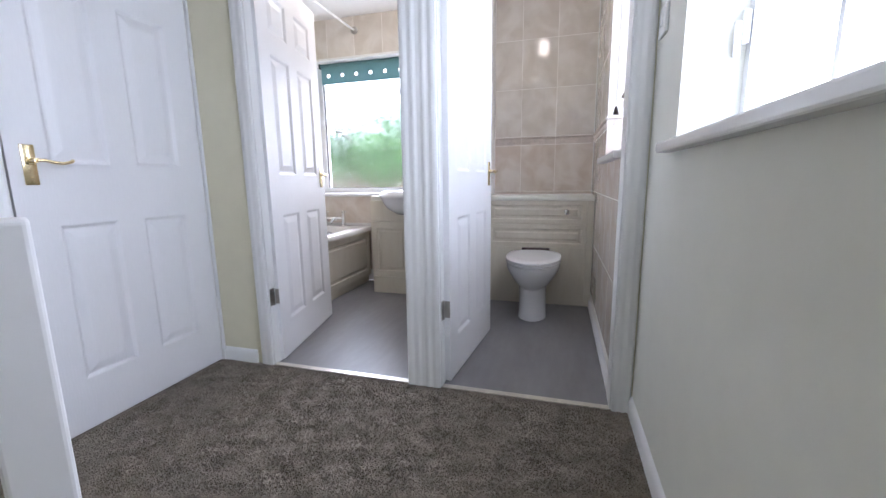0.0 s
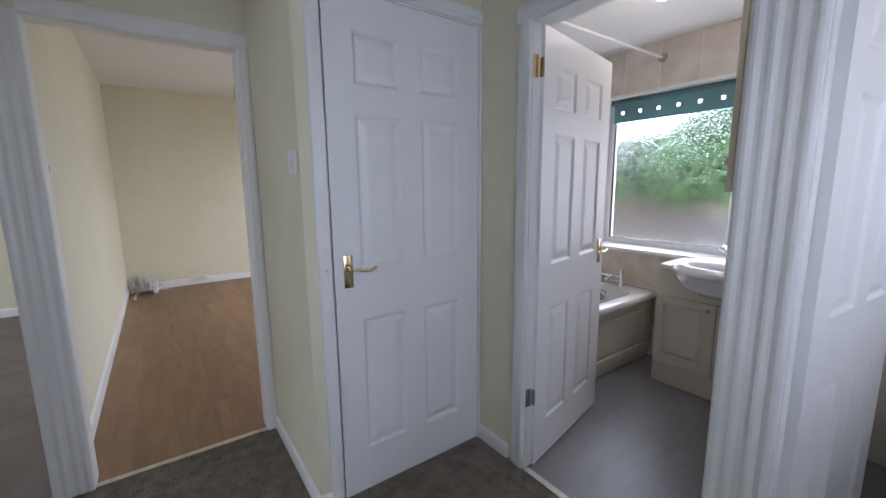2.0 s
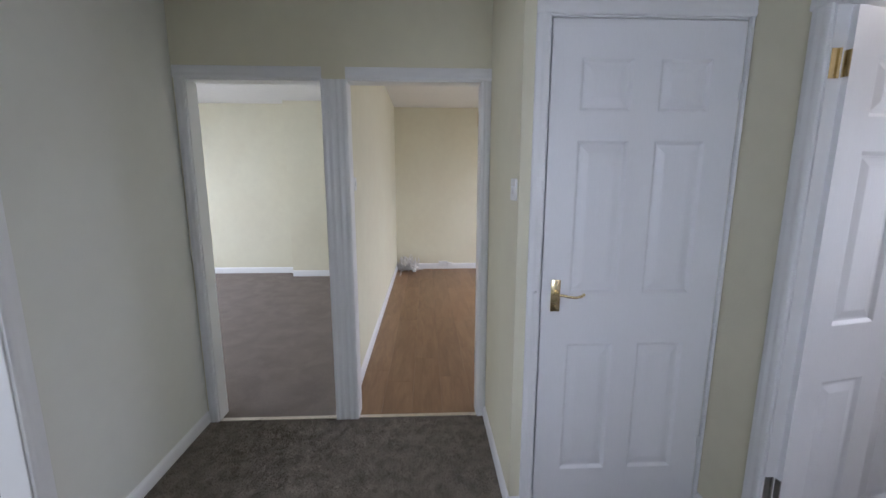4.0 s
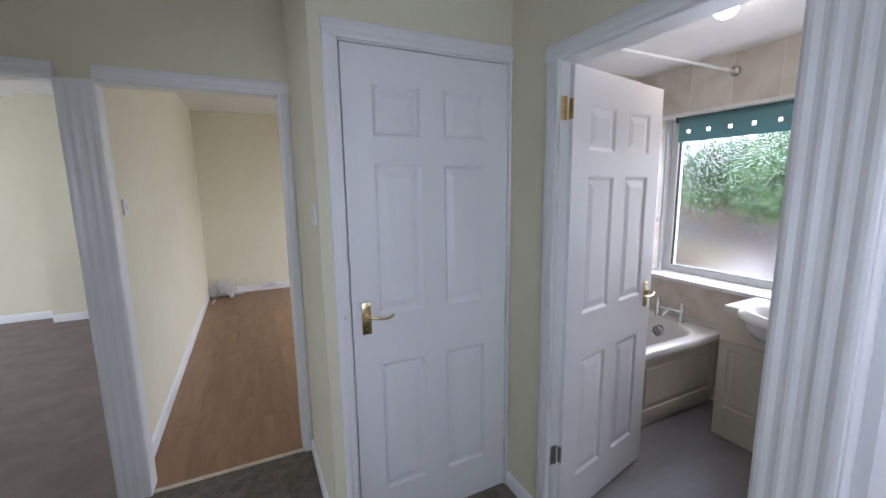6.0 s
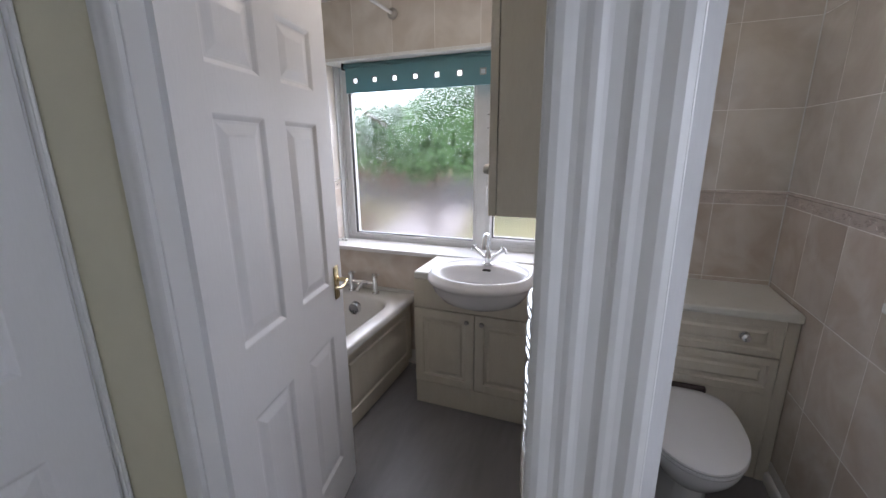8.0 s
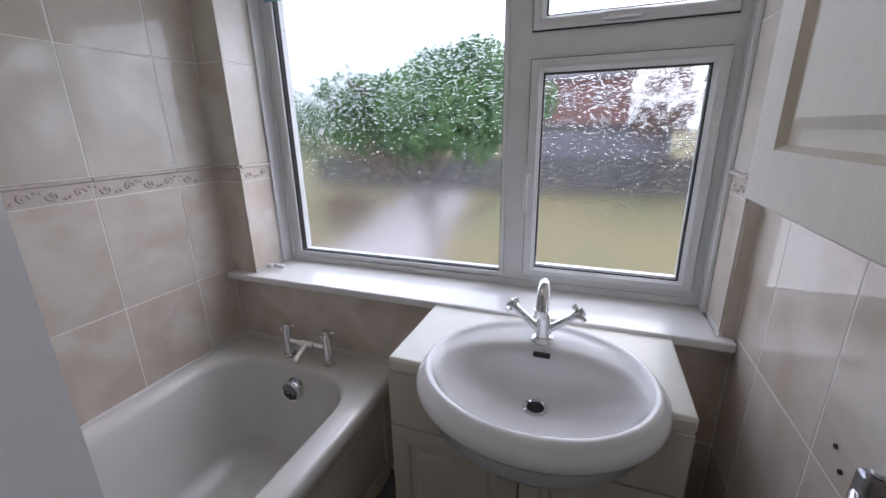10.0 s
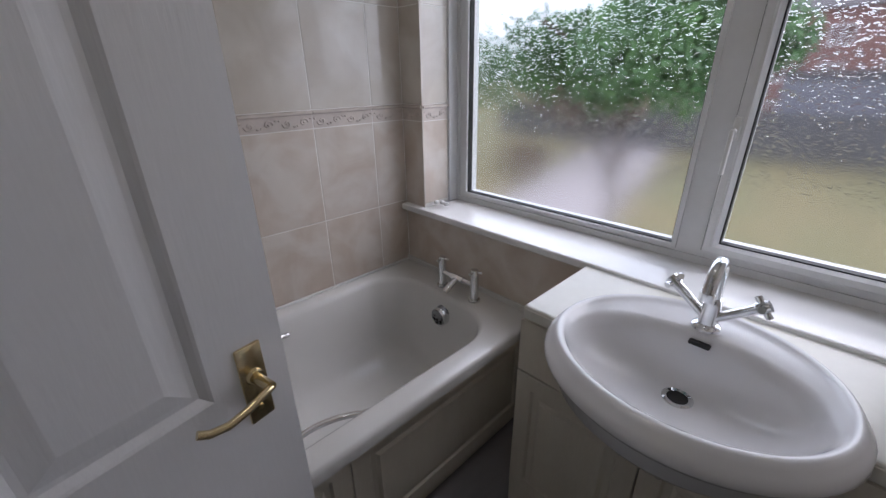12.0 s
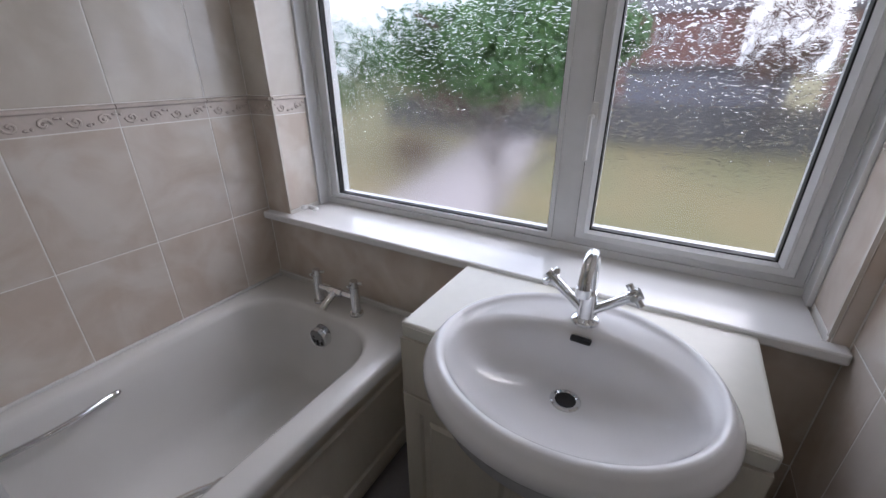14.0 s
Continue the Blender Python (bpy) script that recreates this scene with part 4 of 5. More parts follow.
def roller_blind():
    head = holder("roller_blind", 0, 0, 0, "short teal roller blind with square eyelets in a window", "blind")
    holes = [(-1.702 + 0.1385 * k, -1.702 + 0.1385 * k + 0.026, 1.836, 1.862) for k in range(10)]
    part("cloth", solid("y", 3.525, 3.527, -1.762, -0.335, 1.782, 1.945, holes), BLIND, head, "teal blind cloth")
    part("bottom_bar", boxed(-1.762, -0.335, 3.521, 3.531, 1.778, 1.786, bevel=0.002), BLIND, head)
    part("roller", cyl(bmesh.new(), (-1.772, 3.535, 1.938), (-0.325, 3.535, 1.938), 0.016, n=20), BLIND, head, smooth=True)
    part("end_bracket", boxed(-1.784, -1.774, 3.515, 3.56, 1.918, 1.962, bevel=0.002), BLACK, head, "dark end bracket")
    for a, b, c, d in holes:
        part("eyelet", solid("y", 3.5215, 3.5245, a - 0.005, b + 0.005, c - 0.005, d + 0.005, [(a + 0.001, b - 0.001, c + 0.001, d - 0.001)]), STEEL, head, "square metal eyelet")


roller_blind()
bm = tube(bmesh.new(), [(0, 0, 0), (0, 1.59, 0)], 0.0085, 14)
rod = holder("shower_curtain_rail", -1.36, 1.83, 2.166, "white shower curtain rail across the bath end wall", "curtain rail")
part("rail", bm, PLASTIC, rod, "thin white rail", smooth=True)
bm = loft(bmesh.new(), [[(a * math.cos(t * math.pi / 12), y, a * math.sin(t * math.pi / 12)) for t in range(24)] for y, a in ((1.598, 0.030), (1.590, 0.030), (1.583, 0.024), (1.576, 0.013))])
part("rose", bm, STEEL, rod, "round dull metal wall flange", smooth=True)


def ceiling_lamp(x, y, label):
    head = holder("ceiling_lamp", x, y, Z_BATH, label, "ceiling lamp", "small ceiling lamps")
    bm = loft(bmesh.new(), [oval(0, 0, z, a, a, 32) for z, a in ((-0.0005, .055), (-.012, .055), (-.018, .048), (-.024, .03))])
    part("base", bm, PLASTIC, head, smooth=True)
    g = part("globe", ball(bmesh.new(), (0, 0, -0.060), 0.048, (1, 1, 0.9), 24), GLOBE, head, "glowing warm opal globe", smooth=True)
    g.visible_shadow = False


ceiling_lamp(-0.93, 2.55, "small round lit opal lamp on the bathroom ceiling")
ceiling_lamp(0.15, 2.32, "small round lit opal lamp on the toilet ceiling")
for k, (x, y) in enumerate(((-1.865, 3.475), (-1.840, 3.490), (-1.812, 3.484))):
    bm = loft(bmesh.new(), [oval(0, 0, z, a, a, 18) for z, a in ((0, .010), (.004, .013), (.010, .012), (.014, .008))])
    ob = part("plastic_plug", bm, PLASTIC, smooth=True)
    ob.matrix_basis = pose(x, y, 0.8155, 0, 0, 20 * k)
    tagged(ob, "small white plastic fitting on a window sill corner", "fitting", "plastic fittings on the sill")
for y, z in ((2.93, 0.846), (2.955, 0.872)):
    ob = part("wall_plug", cyl(bmesh.new(), (XR - 0.0005, y, z), (XR - 0.0035, y, z), 0.004, n=12), BLACK)
    tagged(ob, "small dark screw hole plug in a wall tile", "wall plug", "screw plugs in the tiles")

# ---- toilet room ----


def cistern_unit():
    head = holder("cistern_unit", -0.155, 3.075, 0, "cream boxed cistern unit with routed panels behind a toilet", "cabinet")
    part("carcass", boxed(0.004, 0.700, 0.0, 0.345, 0.0, 0.755), UNIT, head)
    raised_panel("top_panel", 0.690, 0.163, 0.018, pose(0.003, -0.001, 0.592), 0.030, head)
    raised_panel("service_panel", 0.690, 0.163, 0.018, pose(0.003, -0.001, 0.423), 0.030, head)
    part("lower_panel", boxed(0.003, 0.693, -0.019, -0.001, 0.152, 0.4229), UNIT, head)
    part("plinth", boxed(0.003, 0.693, 0.0, 0.02, 0.0, 0.15), UNIT, head).location = (0, -0.006, 0)
    part("filler", boxed(0.697, 0.740, -0.012, 0.02, 0.0, 0.755, bevel=0.001), UNIT, head)
    bm = cyl(bmesh.new(), (0.560, -0.019, 0.675), (0.560, -0.026, 0.675), 0.021, 0.019, n=24)
    cyl(bm, (0.560, -0.026, 0.675), (0.560, -0.036, 0.675), 0.008, n=14)
    ball(bm, (0.560, -0.044, 0.675), 0.018, (1, 0.7, 1), 20)
    part("flush_knob", bm, CHROME, head, "round chrome flush knob", smooth=True)
    top = holder("cistern_worktop", -0.155, 3.040, 0.757, "pale cream worktop over a boxed cistern", "worktop")
    part("slab", boxed(0, 0.741, 0, 0.389, 0, 0.036, bevel=0.009, segments=3), WORKTOP, top)


def toilet():
    head = holder("toilet", 0.200, 2.80, 0, "white ceramic toilet with closed lid against a cream unit", "toilet")
    r = [oval(0, 0, 0.0, 0.094, 0.145, back=0.25), oval(0, 0, 0.010, 0.094, 0.145, back=0.25), oval(0, 0, 0.03, 0.090, 0.138, back=0.25), oval(0, 0, 0.12, 0.088, 0.132, back=0.25), oval(0, 0, 0.205, 0.090, 0.140, back=0.25), oval(0, -0.005, 0.222, 0.098, 0.155, back=0.255),
         oval(0, -0.01, 0.245, 0.118, 0.185, back=0.26), oval(0, -0.015, 0.285, 0.140, 0.222, back=0.275, back_power=2.6), oval(0, -0.015, 0.325, 0.163, 0.252, back=0.285, back_power=2.8), oval(0, -0.015, 0.354, 0.172, 0.266, back=0.288, back_power=3),
         oval(0, -0.015, 0.371, 0.170, 0.264, back=0.286, back_power=3), oval(0, -0.015, 0.376, 0.162, 0.256, back=0.278, back_power=3)]
    part("pan", loft(bmesh.new(), r), CERAMIC, head, "glossy white pan", smooth=True)
    part("seat", loft(bmesh.new(), [oval(0, -0.02, z, a, b, back=c, back_power=3.2) for z, a, b, c in ((.377, .165, .258, .235), (.378, .174, .267, .24), (.385, .177, .270, .241), (.392, .175, .268, .24), (.394, .168, .262, .235))]), CERAMIC, head, "white seat ring", smooth=True)
    part("lid", loft(bmesh.new(), [oval(0, -0.02, z, a, b, back=c, back_power=3.2) for z, a, b, c in ((.3955, .166, .260, .235), (.3965, .176, .269, .24), (.402, .178, .271, .241), (.408, .175, .268, .24), (.413, .160, .252, .232), (.415, .12, .20, .20))]), CERAMIC, head, "white lid, slightly domed", smooth=True)
    part("hinge_cover", boxed(-0.098, 0.098, 0.222, 0.250, 0.379, 0.420, bevel=0.005), DARK, head, "dark brown hinge cover bar")


cistern_unit()
toilet()
cord = holder("pull_cord", 0.560, 1.96, Z_BATH, "white pull cord with a small brown acorn in the toilet room", "pull cord")
part("string", cyl(bmesh.new(), (0, 0, 0), (0, 0, -1.09), 0.0014, n=6), CORD, cord)
part("loop", tube(bmesh.new(), arc(lambda u: (0, 0.018 * math.sin(2 * math.pi * u), -0.56 - 0.05 * (1 - math.cos(2 * math.pi * u))), 14), 0.0016, 6), CORD, cord)
part("acorn", loft(bmesh.new(), [oval(0, 0, z, a, a, 14) for z, a in ((-1.12, .009), (-1.115, .011), (-1.098, .007), (-1.088, .003))]), DARK, cord, "small brown acorn end", smooth=True)

# ---- landing and bedrooms ----
newel = holder("newel_post", -0.124, 0.366, 0, "white gloss painted square stair post with rounded edges", "post")
part("shaft", boxed(-0.024, 0.024, -0.024, 0.024, 0, 0.878, bevel=0.005, segments=3), GLOSS, newel).matrix_basis = pose(0, 0, 0, 0, 0, 62)


def switch_plate(name, m, label, w=0.086, h=0.086, rocker=True):
    head = holder(name, 0, 0, 0, label, "light switch")
    head.matrix_world = m
    part("plate", boxed(-w / 2, w / 2, -0.010, 0, -h / 2, h / 2, bevel=0.003), PLASTIC, head)
    if rocker:
        part("rocker", boxed(-0.010, 0.010, -0.014, -0.009, -0.016, 0.016, bevel=0.002), PLASTIC, head)
    return head


switch_plate("light_switch", pose(-1.375, 0.88, 1.39), "white light switch on a cream wall beside a cupboard door")
switch_plate("light_switch", pose(-2.50, 0.05, 1.40, 0, 0, 180), "white light switch on a bedroom partition wall")
switch_plate("light_switch", pose(0.65, 1.625, 1.385, 0, 0, -90), "white light switch beside a landing window")
ob = switch_plate("phone_socket", pose(-1.26, -0.766, 0.085, 0, 0, 180), "small white phone socket on a skirting board", 0.09, 0.07, False)
ob["category"] = "socket"
ob = switch_plate("double_socket", pose(-6.152, 0.80, 0.085, 0, 0, 90), "white double socket low on a bedroom wall", 0.146, 0.086, False)
ob["category"] = "socket"
for y in (-0.035, 0.035):
    part("socket_switch", boxed(y - 0.008, y + 0.008, -0.014, -0.009, 0.01, 0.03, bevel=0.001), PLASTIC, ob)
bell = holder("junction_box", -6.150, 0.90, 0.075, "small white cable junction box on a skirting board", "socket")
part("cover", boxed(0, 0.035, -0.03, 0.05, -0.025, 0.035, bevel=0.004), PLASTIC, bell)
latchp = part("strike_plate", boxed(-0.0006, 0.0015, -0.012, 0.012, -0.028, 0.028, bevel=0.0005), STEEL)
latchp.location = (-1.011, -0.83, 0.985)
tagged(latchp, "dull metal strike plate in a white door lining", "strike plate")


def cables():
    head = holder("cable_bundle", -6.02, 0.19, 0, "tangled white cables piled in a bedroom corner", "cables")
    r = random.Random(8)
    for k in range(34):
        cx, cy, a, b, z = r.uniform(-.06, .05), r.uniform(-.05, .12), r.uniform(.04, .11), r.uniform(.04, .12), r.uniform(.012, .06)
        lift, ph = r.uniform(.02, .22), r.uniform(0, 6.28)
        pts = [(cx + a * math.cos(2 * math.pi * u / 26) * 0.8, cy + b * math.sin(2 * math.pi * u / 26), z + lift * (0.5 + 0.5 * math.sin(2 * math.pi * u / 26 + ph)) * (0.6 + 0.4 * math.sin(u))) for u in range(25)]
        part("loop", tube(bmesh.new(), [(x, y, max(w, 0.009)) for x, y, w in pts], 0.006, 6), CORD, head, smooth=True)
    pts = [(0.02 + 0.045 * i, -0.06 + 0.012 * math.sin(i * 1.7), 0.009) for i in range(9)]
    part("lead", tube(bmesh.new(), pts, 0.006, 6), CORD, head, smooth=True)
    part("lead", tube(bmesh.new(), [(-0.02, 0.08 + 0.05 * i, 0.010 + 0.006 * (i % 2)) for i in range(5)], 0.006, 6), CORD, head, smooth=True)
    part("plug", boxed(0.05, 0.10, 0.12, 0.17, 0.0, 0.045, bevel=0.008), PLASTIC, head)


cables()

# ---- outdoors ----
ZG = -2.6
structure("ground", boxed(-260, 260, 3.9, 400, ZG - 0.3, ZG), LAWN, "yellowing dry lawn behind the house")
structure("path", boxed(-1.9, 1.9, 0, 60, 0, 0.03), PATH_M, "pale pinkish paved garden path").matrix_basis = pose(-5.7, 8.0, ZG, 0, 0, 13)


def tree(name, x, y, h, spread, leaf, seed, label, leaves=2600, rise=0.30):
    r = random.Random(seed)
    head = holder(name, x, y, ZG, label, "tree")
    bm = bmesh.new()
    tube(bm, [(0, 0, -0.1), (0.05, 0, h * 0.25), (0, 0.05, h * 0.5), (0.03, 0, h * 0.75)], 0.07, 10)
    for k in range(9):
        a = k * 2.4
        z0 = h * (0.25 + 0.05 * k)
        L = spread * r.uniform(0.6, 0.9)
        tube(bm, [(0, 0, z0), (L * .5 * math.cos(a), L * .5 * math.sin(a), z0 + h * 0.10), (L * math.cos(a), L * math.sin(a), z0 + h * 0.17)], 0.04, 6)
    part("trunk", bm, BARK, head, smooth=True)
    clumps = []
    for k in range(46):
        a, e = r.uniform(0, 6.28), r.uniform(-0.75, 1)
        q = r.uniform(0.45, 1.0)
        clumps.append((spread * q * math.cos(a) * math.sqrt(max(0.05, 1 - e * e)), spread * q * math.sin(a) * math.sqrt(max(0.05, 1 - e * e)), h * 0.69 + h * rise * e * q, spread * r.uniform(0.18, 0.34)))
    vs, fs = [], []
    for k in range(leaves * 4):
        cx, cy, cz, rad = clumps[k % len(clumps)]
        d = Vector((r.gauss(0, 1), r.gauss(0, 1), r.gauss(0, 1))).normalized() * rad * r.uniform(0.5, 1.05)
        c = Vector((cx, cy, cz)) + d
        u = Vector((r.gauss(0, 1), r.gauss(0, 1), r.gauss(0, 1))).normalized()
        v = u.orthogonal().normalized()
        s = r.uniform(0.05, 0.10)
        i = len(vs)
        vs += [c - u * s, c + v * s * 0.5, c + u * s, c - v * s * 0.5]
        fs.append((i, i + 1, i + 2, i + 3))
    me = bpy.data.meshes.new("crown")
    me.from_pydata([tuple(v) for v in vs], [], fs)
    me.materials.append(leaf)
    ob = new("crown", me)
    ob.parent = head


tree("garden_tree", -3.75, 9.8, 6.1, 2.0, LEAF, 3, "bushy green garden tree behind a bathroom window", 7000, rise=0.155)
tree("garden_tree", -14.5, 17.5, 5.9, 3.3, LEAF, 5, "low dark green tree at the end of a lawn", 2200)
tree("garden_tree", -10.5, 21.0, 4.7, 3.0, DRYLEAF, 15, "low reddish brown tree at the end of a lawn", 1800)
tree("garden_shrub", -9.3, 14.8, 1.5, 0.9, DRYLEAF, 21, "low dark reddish shrub on a lawn beside a path", 500)
tree("garden_tree", 2.3, 25.5, 7.2, 2.0, DRYLEAF, 7, "reddish brown leaved tree by a garden fence", 1500)
tree("garden_tree", 6.6, 25.5, 6.0, 2.2, LEAF, 9, "green tree beside a garden fence", 1500)


def fence():
    head = holder("garden_fence", 0, 27, ZG, "weathered grey wooden fence at the end of a lawn", "fence")
    r = random.Random(2)
    me = bpy.data.meshes.new("slat")
    bm = boxed(0, 0.145, 0, 0.02, 0, 2.2)
    bm.to_mesh(me)
    bm.free()
    me.materials.append(FENCE)
    for k in range(200):
        ob = new("slat", me)
        ob.parent = head
        ob.matrix_basis = pose(-20 + 0.155 * k, r.uniform(-.01, .01), 0, 0, 0, 0) @ Matrix.Diagonal((1, 1, r.uniform(0.97, 1.02), 1))
    for z in (0.4, 1.8):
        part("rail", boxed(-20, 11, 0.03, 0.08, z, z + 0.09), FENCE, head)


def house(x, y, w):
    head = holder("distant_house", x, y, ZG, "red brick house with a grey roof beyond a garden", "house")
    part("wall", solid("y", 0, 6, 0, w, 0, 7.4, []), BRICK, head)
    for i in range(3):
        for z in (1.0, 3.3, 5.4):
            a = 0.9 + i * (w - 1.8) / 2.6
            f = part("window", solid("y", -0.06, -0.005, a, a + 1.2, z, z + 1.1, [(a + 0.07, a + 0.57, z + 0.07, z + 1.03), (a + 0.63, a + 1.13, z + 0.07, z + 1.03)]), UPVC, head)
            part("pane", boxed(a + 0.05, a + 1.15, -0.03, -0.02, z + 0.05, z + 1.05), CLEAR_GLASS, f)
    bm = bmesh.new()
    loft(bm, [[(e, -0.4, 7.4), (e, 6.4, 7.4), (e, 3, 9.8)] for e in (-0.3, w + 0.3)])
    bmesh.ops.recalc_face_normals(bm, faces=bm.faces)
    part("roof", bm, ROOFING, head)


fence()
shed = holder("garden_shed", -4.2, 29.5, ZG, "grey garden shed with a low roof behind a fence", "shed")
part("wall", boxed(0, 7.6, 0, 3, 0, 3.8), SHED, shed)
part("roof", boxed(-0.2, 7.8, -0.3, 3.3, 3.8, 4.0), ROOFING, shed)
house(-7.5, 38, 9.0)
house(8.0, 40, 9.0)

# ---- carpet pile ----


def pile(name, x0, x1, y0, y1, count, material, label, seed, skip=None):
    g = np.random.default_rng(seed)
    x, y = g.uniform(x0, x1, count), g.uniform(y0, y1, count)
    keep = np.ones(count, bool) if skip is None else ~skip(x, y)
    x, y = x[keep], y[keep]
    n = len(x)
    a = g.uniform(0, 2 * np.pi, n)
    s = g.uniform(0.0022, 0.0042, n)
    h = g.uniform(0.0035, 0.0085, n) * (0.75 + 0.35 * np.sin(x * 31 + np.sin(y * 23) * 2) * np.sin(y * 37 + x * 9))
    lx, ly = g.normal(0, 0.0028, n), g.normal(0, 0.0028, n)
    v = np.zeros((n, 4, 3))
    for k in range(3):
        v[:, k, 0] = x + s * np.cos(a + k * 2.094)
        v[:, k, 1] = y + s * np.sin(a + k * 2.094)
        v[:, k, 2] = -0.001
    v[:, 3, 0], v[:, 3, 1], v[:, 3, 2] = x + lx, y + ly, h
    base = np.arange(n)[:, None] * 4
    f = np.concatenate([base + np.array([[0, 1, 3]]), base + np.array([[1, 2, 3]]), base + np.array([[2, 0, 3]])])
    me = bpy.data.meshes.new(name)
    me.from_pydata(v.reshape(-1, 3), [], f)
    me.materials.append(material)
    ob = new(name, me)
    tagged(ob, label, "carpet pile", kind="stuff")


pile("carpet_pile", -2.06, 0.635, -0.76, 1.715, 230000, CARPET, "short taupe twist pile of a landing carpet", 1, lambda x, y: ((x < -1.30) & (y > 0.87)) | ((y > 1.70) & ((x < -1.0) | ((x > -0.285) & (x < -0.12)))))

# ---- laminate boards and wall tiles ----
laminate()
TT, GAP = 0.0020, 0.0030
U_SIDE = [3.43 - 0.158 - 0.2610 * k for k in range(7)]
Z_ROWS = [0.105, 0.455, 0.8125, 1.1700, None, 1.2350, 1.5900, 1.9450, 2.28]
tile_meshes = {}


def tile_mesh(w, h, glaze):
    key = (glaze.name, round(w, 3), round(h, 3))
    if key not in tile_meshes:
        e, d = 0.0020, 0.0008
        bm = loft(bmesh.new(), [[(0, 0.001, 0), (w, 0.001, 0), (w, 0.001, h), (0, 0.001, h)], [(0, -TT + d, 0), (w, -TT + d, 0), (w, -TT + d, h), (0, -TT + d, h)], [(e, -TT, e), (w - e, -TT, e), (w - e, -TT, h - e), (e, -TT, h - e)]])
        bmesh.ops.recalc_face_normals(bm, faces=bm.faces)
        me = bpy.data.meshes.new("tile")
        bm.to_mesh(me)
        bm.free()
        me.materials.append(glaze)
        tile_meshes[key] = me
    return tile_meshes[key]


def border_mesh(w, h):
    key = ("b", round(w, 3))
    if key in tile_meshes:
        return tile_meshes[key]
    bm = boxed(0, w, -TT, 0.001, 0, h)
    prof = [(0, 0), (0.0, .005), (.004, .0105), (.009, .011), (.013, .006), (.0135, 0)]
    sweep(bm, prof, (0, -TT, h - 0.014), (w, -TT, h - 0.014), (0, 0, 1), (0, -1, 0))
    n = max(1, round(w / 0.066))
    step = w / n
    for k in range(n):
        cx, s = step * (k + 0.5), 1 if k % 2 else -1
        if step > 0.034:
            spiral = [(cx + s * (0.0175 - 0.0017 * u) * math.cos(u * 0.8), -TT - 0.0010, 0.0235 + s * (0.0160 - 0.0016 * u) * math.sin(u * 0.8)) for u in range(9)]
            tube(bm, spiral, 0.0036, 6)
            bmesh.ops.create_icosphere(bm, subdivisions=1, radius=0.0050, matrix=Matrix.Translation((cx, -TT - 0.001, 0.0235)))
        if step > 0.05:
            bmesh.ops.create_icosphere(bm, subdivisions=1, radius=0.0055, matrix=Matrix.Translation((cx + 0.027, -TT - 0.001, 0.036 if s > 0 else 0.012)) @ Matrix.Diagonal((1.4, 1, 0.8, 1)))
            bmesh.ops.create_icosphere(bm, subdivisions=1, radius=0.0045, matrix=Matrix.Translation((cx - 0.026, -TT - 0.001, 0.014 if s > 0 else 0.034)))
    me = bpy.data.meshes.new("border_tile")
    bm.to_mesh(me)
    bm.free()
    me.materials.append(BORDER)
    for p in me.polygons:
        p.use_smooth = True
    me.set_sharp_from_angle(angle=radians(40))
    tile_meshes[key] = me
    return me


def tile_wall(parent, origin, yaw, length, joints, rows, holes=(), bottom=None):
    """Tiles on a wall from origin along the yaw direction; the tiled face looks to local -y; joints and holes are along it."""
    us = [0] + sorted(j for j in joints if 0.012 < j < length - 0.012) + [length]
    m0 = pose(origin[0], origin[1], 0, 0, 0, yaw)
    bands, i = [], 0
    while i < len(rows) - 1:
        if rows[i + 1] is None:
            bands.append((rows[i], rows[i + 2], True))
            i += 2
        else:
            bands.append((rows[i], rows[i + 1], False))
            i += 1
    for z0, z1, border in bands:
        if bottom is not None:
            if z1 <= bottom + 0.01:
                continue
            z0 = max(z0, bottom)
        glaze = TILE_PALE if z0 >= 1.2 else TILE
        for a, b in zip(us, us[1:]):
            a1, b1, c1, d1 = a + GAP / 2, b - GAP / 2, z0 + GAP / 2, z1 - GAP / 2
            cut = [h for h in holes if h[0] < b1 and h[1] > a1 and h[2] < d1 and h[3] > c1]
            if any(h[0] <= a1 and h[1] >= b1 and h[2] <= c1 and h[3] >= d1 for h in cut):
                continue
            if cut and border:
                spans = []
                h = cut[0]
                if h[0] > a1 + 0.01:
                    spans.append((a1, h[0]))
                if h[1] < b1 - 0.01:
                    spans.append((h[1], b1))
            elif cut:
                bm = solid("y", -TT, 0.001, a1, b1, c1, d1, [(h[0] - 0.0005, h[1] + 0.0005, h[2] - 0.0005, h[3] + 0.0005) for h in cut])
                bmesh.ops.translate(bm, verts=bm.verts, vec=(-a1, 0, -c1))
                me = bpy.data.meshes.new("tile")
                bm.to_mesh(me)
                bm.free()
                me.materials.append(glaze)
                ob = new("tile", me)
                ob.matrix_world = m0 @ pose(a1, 0, c1)
                ob.parent = parent
                continue
            else:
                spans = [(a1, b1)]
            for p, q in spans:
                ob = new("border_tile" if border else "tile", border_mesh(q - p, d1 - c1) if border else tile_mesh(q - p, d1 - c1, glaze))
                ob.matrix_world = m0 @ pose(p, 0, c1)
                ob.parent = parent


walls = {o.name: o for o in bpy.data.objects}
north = walls["wall_bathroom_back"]
side = walls["wall_bathroom_side"]
partition = walls["wall_partition"]
east = walls["wall_east.001"]
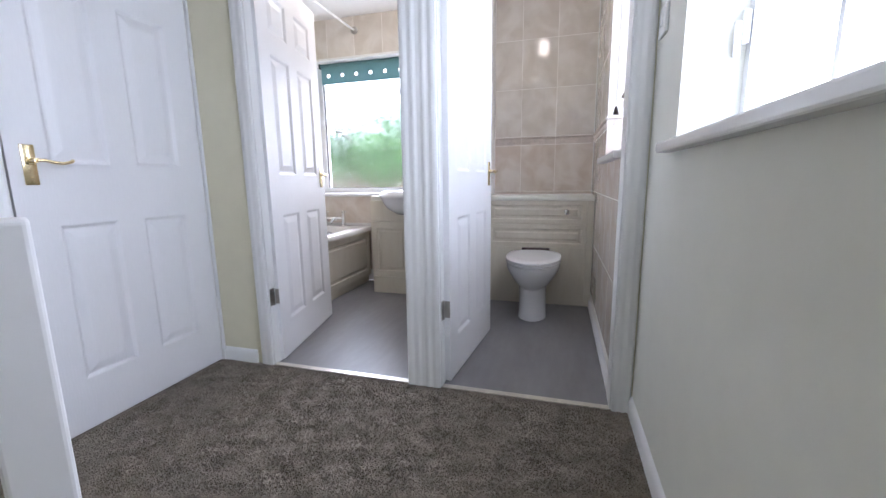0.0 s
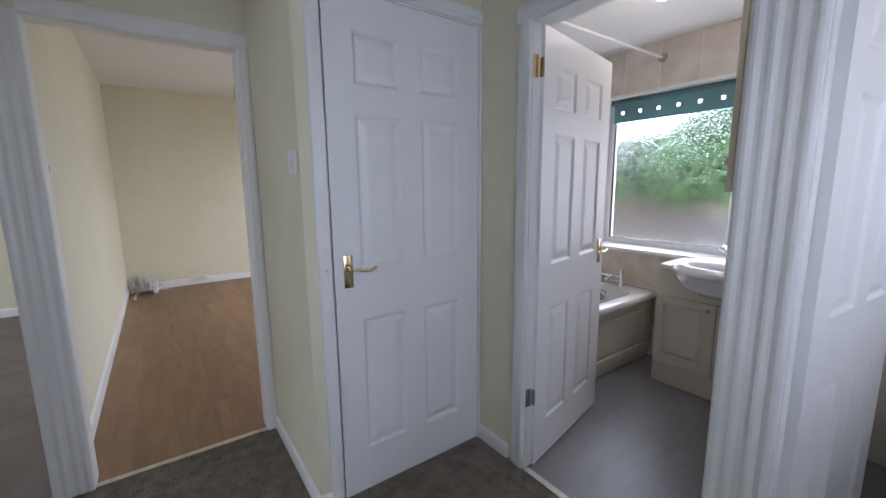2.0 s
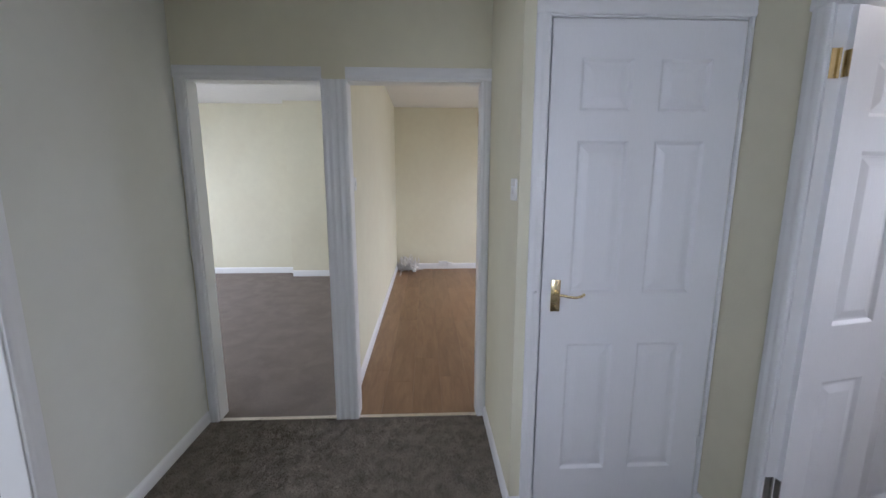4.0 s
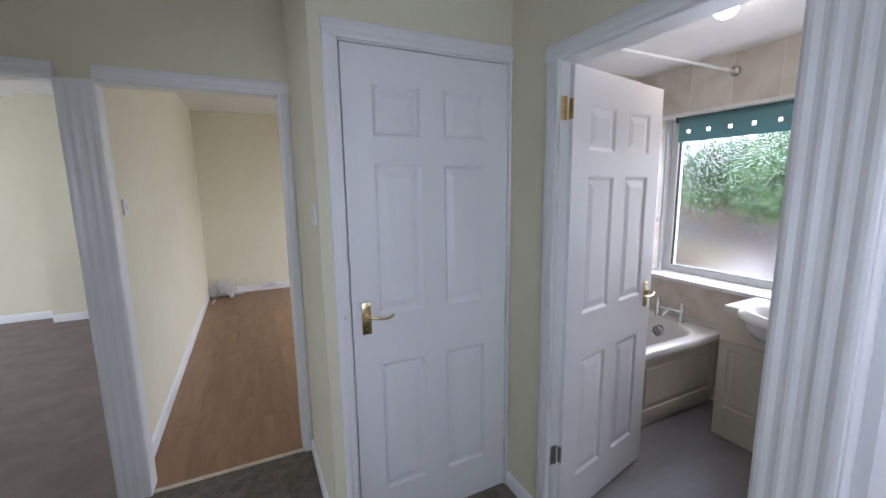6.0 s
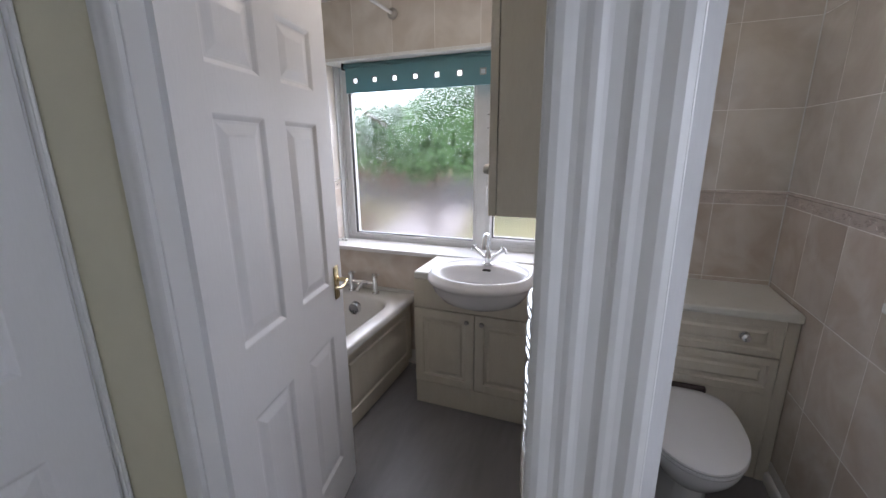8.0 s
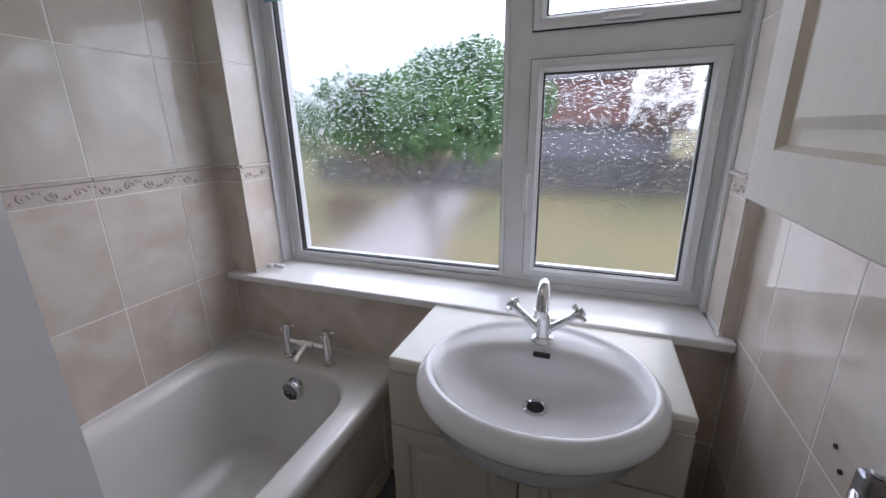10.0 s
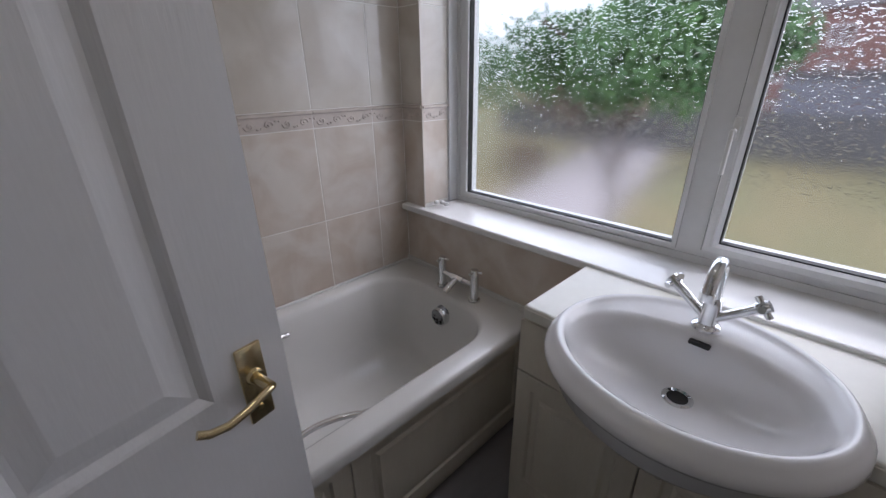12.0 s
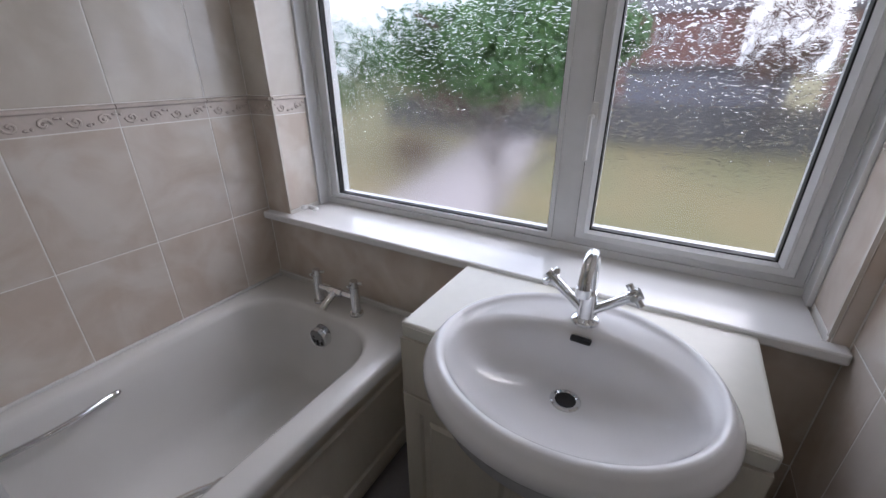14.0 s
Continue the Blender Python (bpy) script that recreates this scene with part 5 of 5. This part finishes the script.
# along the bath: the face looks to +x, local x runs to -y... from the back corner
tile_wall(side, (XL - TT, YD1), 90, YB - YD1, [u - YD1 for u in U_SIDE], Z_ROWS, bottom=0.516)
tile_wall(partition, (XR + TT, YB), -90, YB - YD1, [YB - u for u in U_SIDE], Z_ROWS)
tile_wall(north, (XL, YB + TT), 0, XR - XL, [0.128 + 0.2610 * k for k in range(8)], Z_ROWS[3:], [(-1.893 - XL, -0.292 - XL, 0.79, 1.968)])
tile_wall(north, (XL, YB + TT), 0, XR - XL, [0.92], Z_ROWS[:2] + [0.79])
tile_wall(north, (XL, YB + TT), 0, XR - XL, [0.127, XR - XL - 0.032], [0.79, 1.17], [(-1.893 - XL, -0.292 - XL, 0.79, 1.968)])
tile_wall(north, (-0.158, YB + TT), 0, 0.587 + 0.158, [0.745 - 0.279 - 0.2610 * k for k in range(3)], Z_ROWS, bottom=0.79)
tile_wall(east, (0.587 + TT, YB), -90, YB - YD1, [0.245 + 0.2610 * k for k in range(7)], Z_ROWS, [(YB - 2.55, YB - 1.95, 0.985, 2.0)])
tile_wall(north, (-1.893 - TT, YB + 0.0), 90, 0.146, [], Z_ROWS, bottom=0.816)
tile_wall(north, (-0.292 + TT, 3.576), -90, 0.146, [], Z_ROWS, bottom=0.816)
tile_wall(east, (0.587, 2.552), 0, 0.152, [], Z_ROWS[:8], bottom=1.016)
part("edge_trim", box(boxed(-1.897, -1.890, YB - 0.003, YB + 0.006, 0.816, 1.96), -0.295, -0.288, YB - 0.003, YB + 0.006, 0.816, 1.96), TILE_PALE, north)
part("edge_trim", boxed(-1.893, -0.292, YB - 0.004, YB + 0.006, 1.950, 1.968, bevel=0.001), PLASTIC, north)
part("reveal_strip", box(boxed(-1.894, -1.882, 3.577, 3.631, 0.8031, 1.955, bevel=0.002), -0.303, -0.291, 3.577, 3.631, 0.8031, 1.955, bevel=0.002), UPVC, north)
part("soffit", boxed(-1.893, -0.292, YB + 0.006, 3.631, 1.956, 1.968), CEIL, north)
part("corner_sealant", boxed(0.5835, 0.5875, YB - 0.004, YB, 0.795, 2.28), PLASTIC, north)
